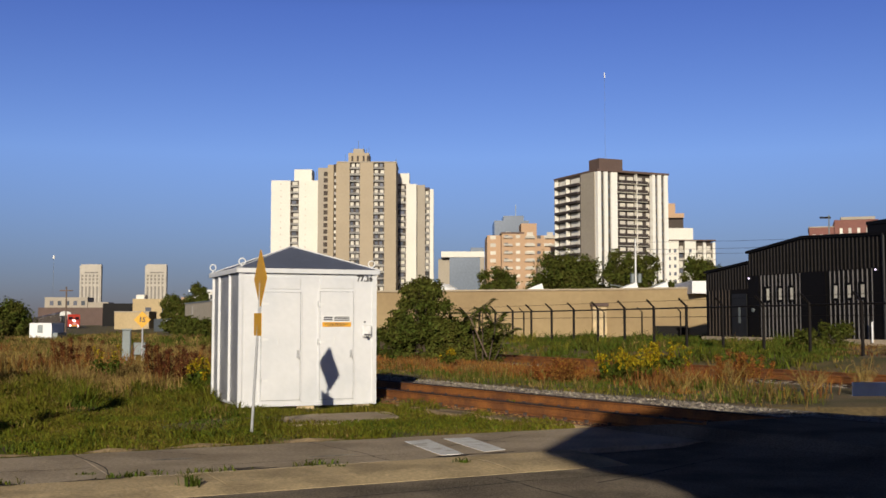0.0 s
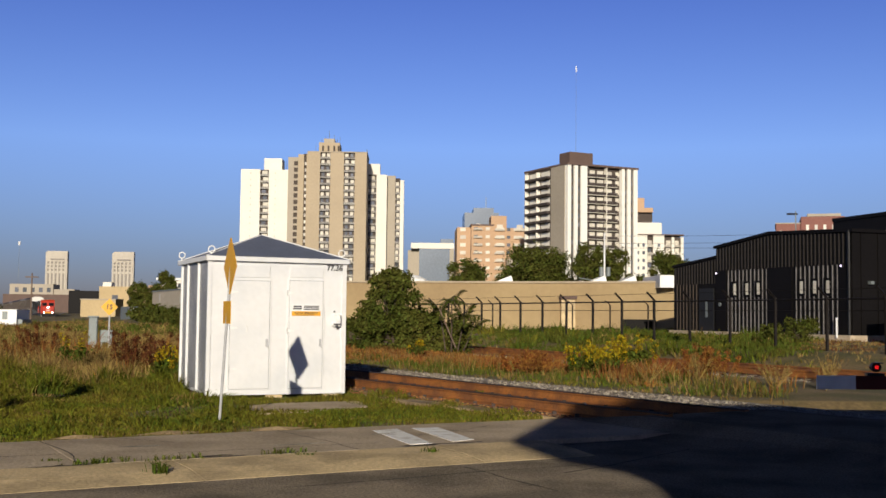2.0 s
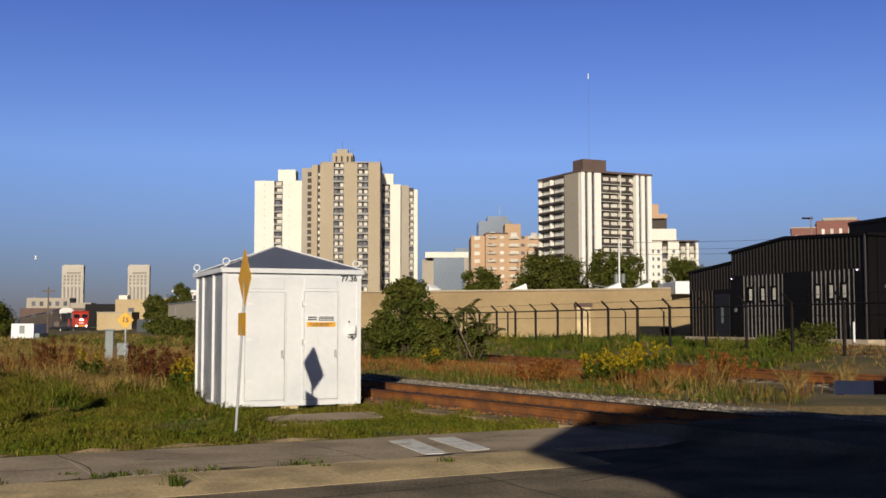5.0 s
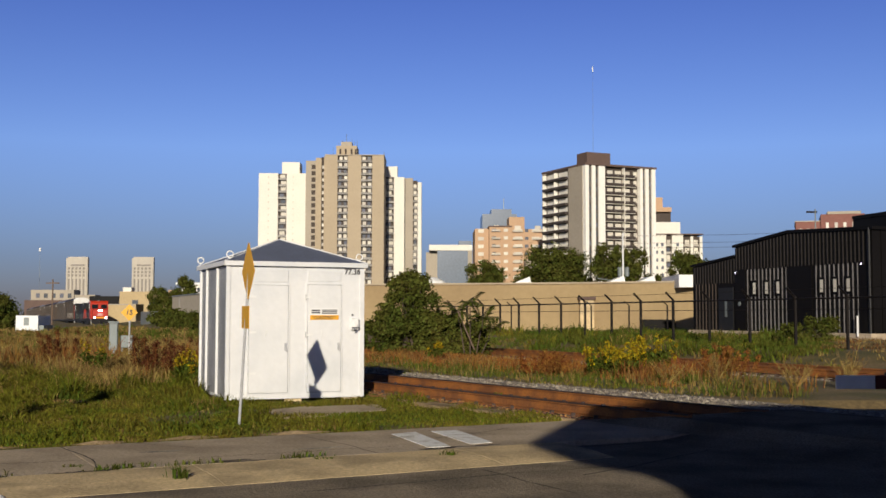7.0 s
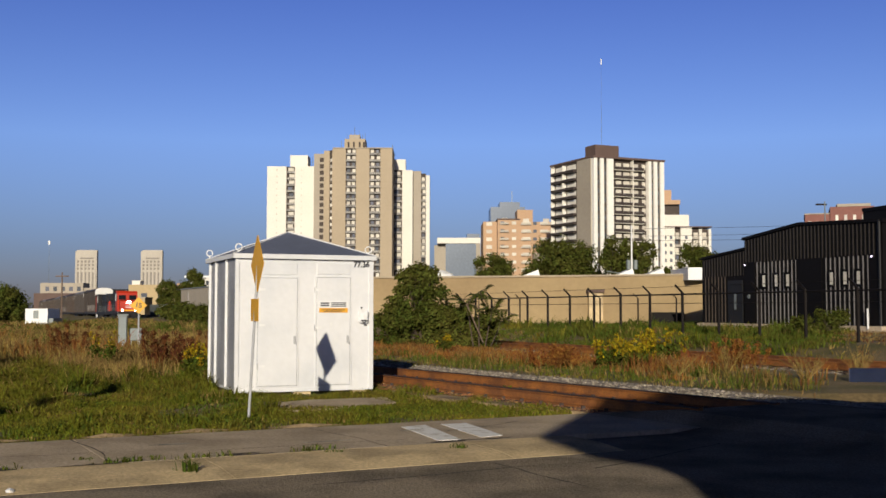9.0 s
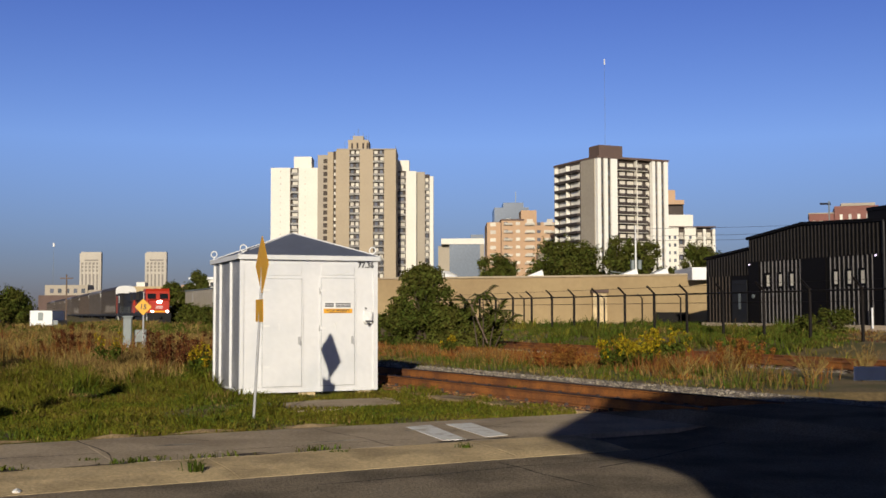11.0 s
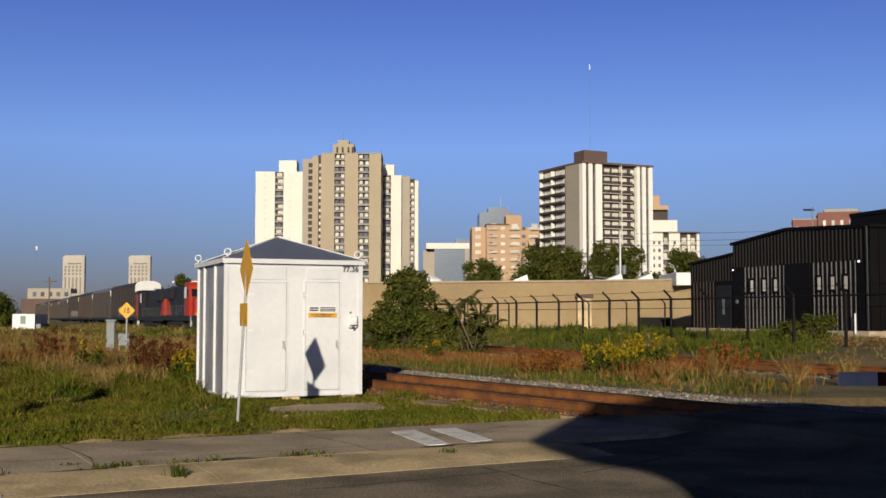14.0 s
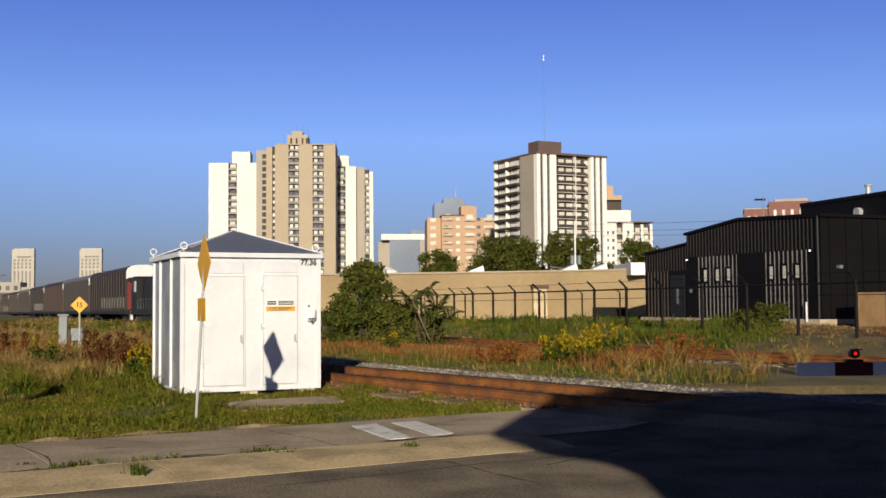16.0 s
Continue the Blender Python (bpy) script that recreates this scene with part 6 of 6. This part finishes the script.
def locomotive(label, forward):
    """Local x runs along the train, the nose at x = 0 pointing to +x; z is the top of the rail."""
    t = thing("locomotive", Matrix.Identity(4), label, "locomotive", "locomotives")
    L = 19.0
    part("frame", B(-L, -1.5, 0.95, -0.4, 1.5, 1.45), "locoblack", t)
    part("fuel_tank", B(-12.5, -1.4, 0.35, -6.5, 1.4, 0.95, bevel=0.1), "locoblack", t)
    part("pilot", prism(bmesh.new(), [(-0.9, 0.2), (-0.25, 0.2), (-0.15, 1.45), (-0.9, 1.45)], -1.45, 1.45), "locoblack", t)
    part("nose", prism(bmesh.new(), [(-2.1, 1.45), (-0.45, 1.45), (-0.6, 3.0), (-0.95, 3.15), (-2.1, 3.2)], -1.25, 1.25), "locored" if forward else "doorred", t, "red nose")
    cabm = bmesh.new()
    prism(cabm, [(-4.6, 1.45), (-2.1, 1.45), (-1.95, 3.1), (-2.25, 4.25), (-2.6, 4.6), (-4.4, 4.6), (-4.6, 4.4)], -1.52, 1.52)
    cab = part("cab", cabm, "locored" if forward else "locoblack", t, "red cab" if forward else "black cab")
    for y0, y1 in ((-1.3, -0.25), (0.25, 1.3)):
        ws = part("windscreen", B(-0.02, y0, 0, 0.04, y1, 0.72), "cabglass", cab)
        ws.matrix_basis = pose(-1.965, 0, 3.24, 0, -14.5, 0)
    for s in (-1, 1):
        part("side_window", B(-3.5, s * 1.5, 3.15, -2.5, s * 1.54, 3.95), "cabglass", cab)
        part("white_panel", B(-4.58, s * 1.5, 3.1, -3.65, s * 1.56, 4.15), "locowhite", cab)
    part("hood", prism(bmesh.new(), [(-L + 0.8, 1.45), (-4.6, 1.45), (-4.6, 4.35), (-14, 4.45), (-L + 0.8, 4.2)], -0.95, 0.95), "locoblack", t, "black engine hood")
    for k in range(7):
        for s in (-1, 1):
            part("hood_door", B(-6.4 - k * 1.25, s * 0.95, 1.6, -5.35 - k * 1.25, s * 0.985, 3.7), "locoblack", t)
    for s in (-1, 1):
        part("radiator", B(-L + 1.0, s * 0.95, 3.2, -14.0, s * 1.35, 4.3), "locoblack", t)
        part("red_end", prism(bmesh.new(), [(-L + 0.82, 1.5), (-L + 3.4, 1.5), (-L + 2.0, 3.15), (-L + 0.82, 3.15)], s * 0.95, s * 0.99), "locored", t)
        rl = bmesh.new()
        for k in range(10):
            tube(rl, (-5.2 - k * 1.4, s * 1.45, 1.45), (-5.2 - k * 1.4, s * 1.45, 2.4), 0.014, n=4)
        tube(rl, (-5.2, s * 1.45, 2.4), (-17.8, s * 1.45, 2.4), 0.02, n=4)
        part("handrail", rl, "greybox", t)
        part("step", B(-1.6, s * 1.5, 0.4, -0.9, s * 1.3, 1.4), "locowhite", t)
    part("exhaust", B(-11.0, -0.5, 4.4, -9.3, 0.5, 4.65), "locoblack", t)
    part("horn", T((-6.3, -0.3, 4.4), (-6.3, 0.3, 4.75), 0.08), "greybox", t)
    part("rear_end", B(-L + 0.75, -0.94, 1.45, -L + 0.8, 0.94, 4.1), "locored", t, "red end panel")
    part("coupler", B(-0.3, -0.15, 0.75, 0.25, 0.15, 1.05), "locoblack", t)
    part("coupler", B(-L - 0.3, -0.15, 0.75, -L + 0.2, 0.15, 1.05), "locoblack", t)
    hl = part("headlight", B(-0.62, -0.33, 2.72, -0.50, 0.33, 3.02, bevel=0.03), "locoblack", t)
    if forward:
        for y in (-0.16, 0.16):
            part("lamp", T((-0.50, y, 2.87), (-0.42, y, 2.87), 0.17, n=12), "lamp", hl)
        for y in (-0.95, 0.95):
            d = part("ditch_light", T((-0.35, y, 1.62), (-0.2, y, 1.62), 0.14, n=12), "locoblack", t)
            part("lamp", T((-0.2, y, 1.62), (-0.12, y, 1.62), 0.16, n=12), "ditch", d)
    lg = bmesh.new()
    for z in (2.28, 2.06):
        box(lg, -0.56, -0.45, z - 0.05, -0.50, 0.45, z + 0.05)
    part("maker_mark", lg, "locowhite", t)
    part("nose_stripe", B(-0.50, -1.2, 1.5, -0.44, 1.2, 1.72), "yellow", t)
    for x in (-3.9, -15.3):
        bogie(t, x)
    return t


def autorack(label, mat_roof, mat_body):
    t = thing("autorack_wagon", Matrix.Identity(4), label, "railway wagon", "autorack wagons")
    L, W = 26.4, 1.55
    part("underframe", B(-L, -W, 0.95, 0, W, 1.3), "locoblack", t)
    part("body", prism(bmesh.new(), [(-L, 1.3), (0, 1.3), (0, 5.2), (-L, 5.2)], -W, W), mat_body, t)
    bm = bmesh.new()
    outl = [(-W - 0.04, 5.2), (W + 0.04, 5.2), (W + 0.04, 5.35), (1.15, 5.75), (0.5, 5.88), (-0.5, 5.88), (-1.15, 5.75), (-W - 0.04, 5.35)]
    a = [bm.verts.new((-L, y, z)) for y, z in outl]
    b = [bm.verts.new((0, y, z)) for y, z in outl]
    bm.faces.new(a)
    bm.faces.new(b[::-1])
    for i in range(8):
        bm.faces.new((a[(i + 1) % 8], a[i], b[i], b[(i + 1) % 8]))
    bmesh.ops.recalc_face_normals(bm, faces=bm.faces)
    part("roof", bm, mat_roof, t)
    for k in range(15):
        for s in (-1, 1):
            part("side_post", B(-0.6 - k * 1.8, s * W, 1.3, -0.45 - k * 1.8, s * (W + 0.07), 5.2), "carrib", t)
    for k in range(1, 5):
        part("side_seam", B(-L, -W - 0.03, 1.3 + k * 0.78, 0, -W, 1.34 + k * 0.78), "carrib", t)
    ed = part("end_door", B(0, -1.5, 1.35, 0.05, 1.5, 4.55), "locoblack", t)
    part("door_stripe", prism(bmesh.new(), [(-1.48, 1.4), (-0.75, 1.4), (-0.5, 3.2), (-0.9, 3.9), (-1.48, 4.3)], 0.0, 0.02), "doorred", ed).matrix_basis = pose(0.052, 0, 0, 0, 0, 90)
    cap = prism(bmesh.new(), [(-1.58, 4.45), (-1.3, 4.62), (1.3, 4.62), (1.58, 4.45), (1.58, 5.3), (1.45, 5.55), (1.1, 5.78), (0.5, 5.9), (-0.5, 5.9), (-1.1, 5.78), (-1.45, 5.55), (-1.58, 5.3)], 0.0, 0.09)
    part("door_cap", cap, "locowhite", t).matrix_basis = pose(0.09, 0, 0, 0, 0, 90)
    for k in range(9 if mat_body == "car" else 0):
        part("rack_slot", B(-1.6 - k * 1.8, -W - 0.05, 1.6, -1.5 - k * 1.8, -W, 2.7), "cartop", t)
    for x in (-3.2, -L + 3.2):
        bogie(t, x)
    return t


# direction of the line and the train's place on it
RUN = Vector((0.379, -0.925))
TRAIN = []
lead = locomotive("red and black diesel locomotive with lit headlights", True)
second = locomotive("black and red trailing diesel locomotive", False)
TRAIN.append((lead, 0.0, False))
TRAIN.append((second, -38.7, True))
offset = -39.4
kinds = [("carrib", "car"), ("cartop", "cargrey"), ("carrib", "carbrown"), ("carrib", "car"), ("cartop", "cargrey"), ("carrib", "carbrown"), ("carrib", "car"), ("cartop", "cargrey"), ("carrib", "carbrown")]
wagon = {}
for k in range(9):
    kind = kinds[k]
    if kind not in wagon:
        w = wagon[kind] = autorack({"car": "tall weathered dark autorack wagon", "cargrey": "tall dull grey autorack wagon", "carbrown": "tall rust-brown autorack wagon"}[kind[1]], *kind)
    else:
        w = copy_thing(wagon[kind], Matrix.Identity(4))
    TRAIN.append((w, offset, False))
    offset -= 27.2

def nose_y(t):
    return 21.5 * (13.40 - 0.62 * t)


def motions():
    for ob, off, turned in TRAIN:
        rows = []
        for t in (0.0, 2.0, 4.0, 6.0, 8.0, 10.0, 12.0, 14.0, 16.0):
            y = nose_y(t) - off * 0.925
            z = line_z(y)
            rows.append((t, pose(line_x(y), y, z, 0, 0, (-67.7 + 180) if turned else -67.7)))
        walk(ob, rows)


motions()
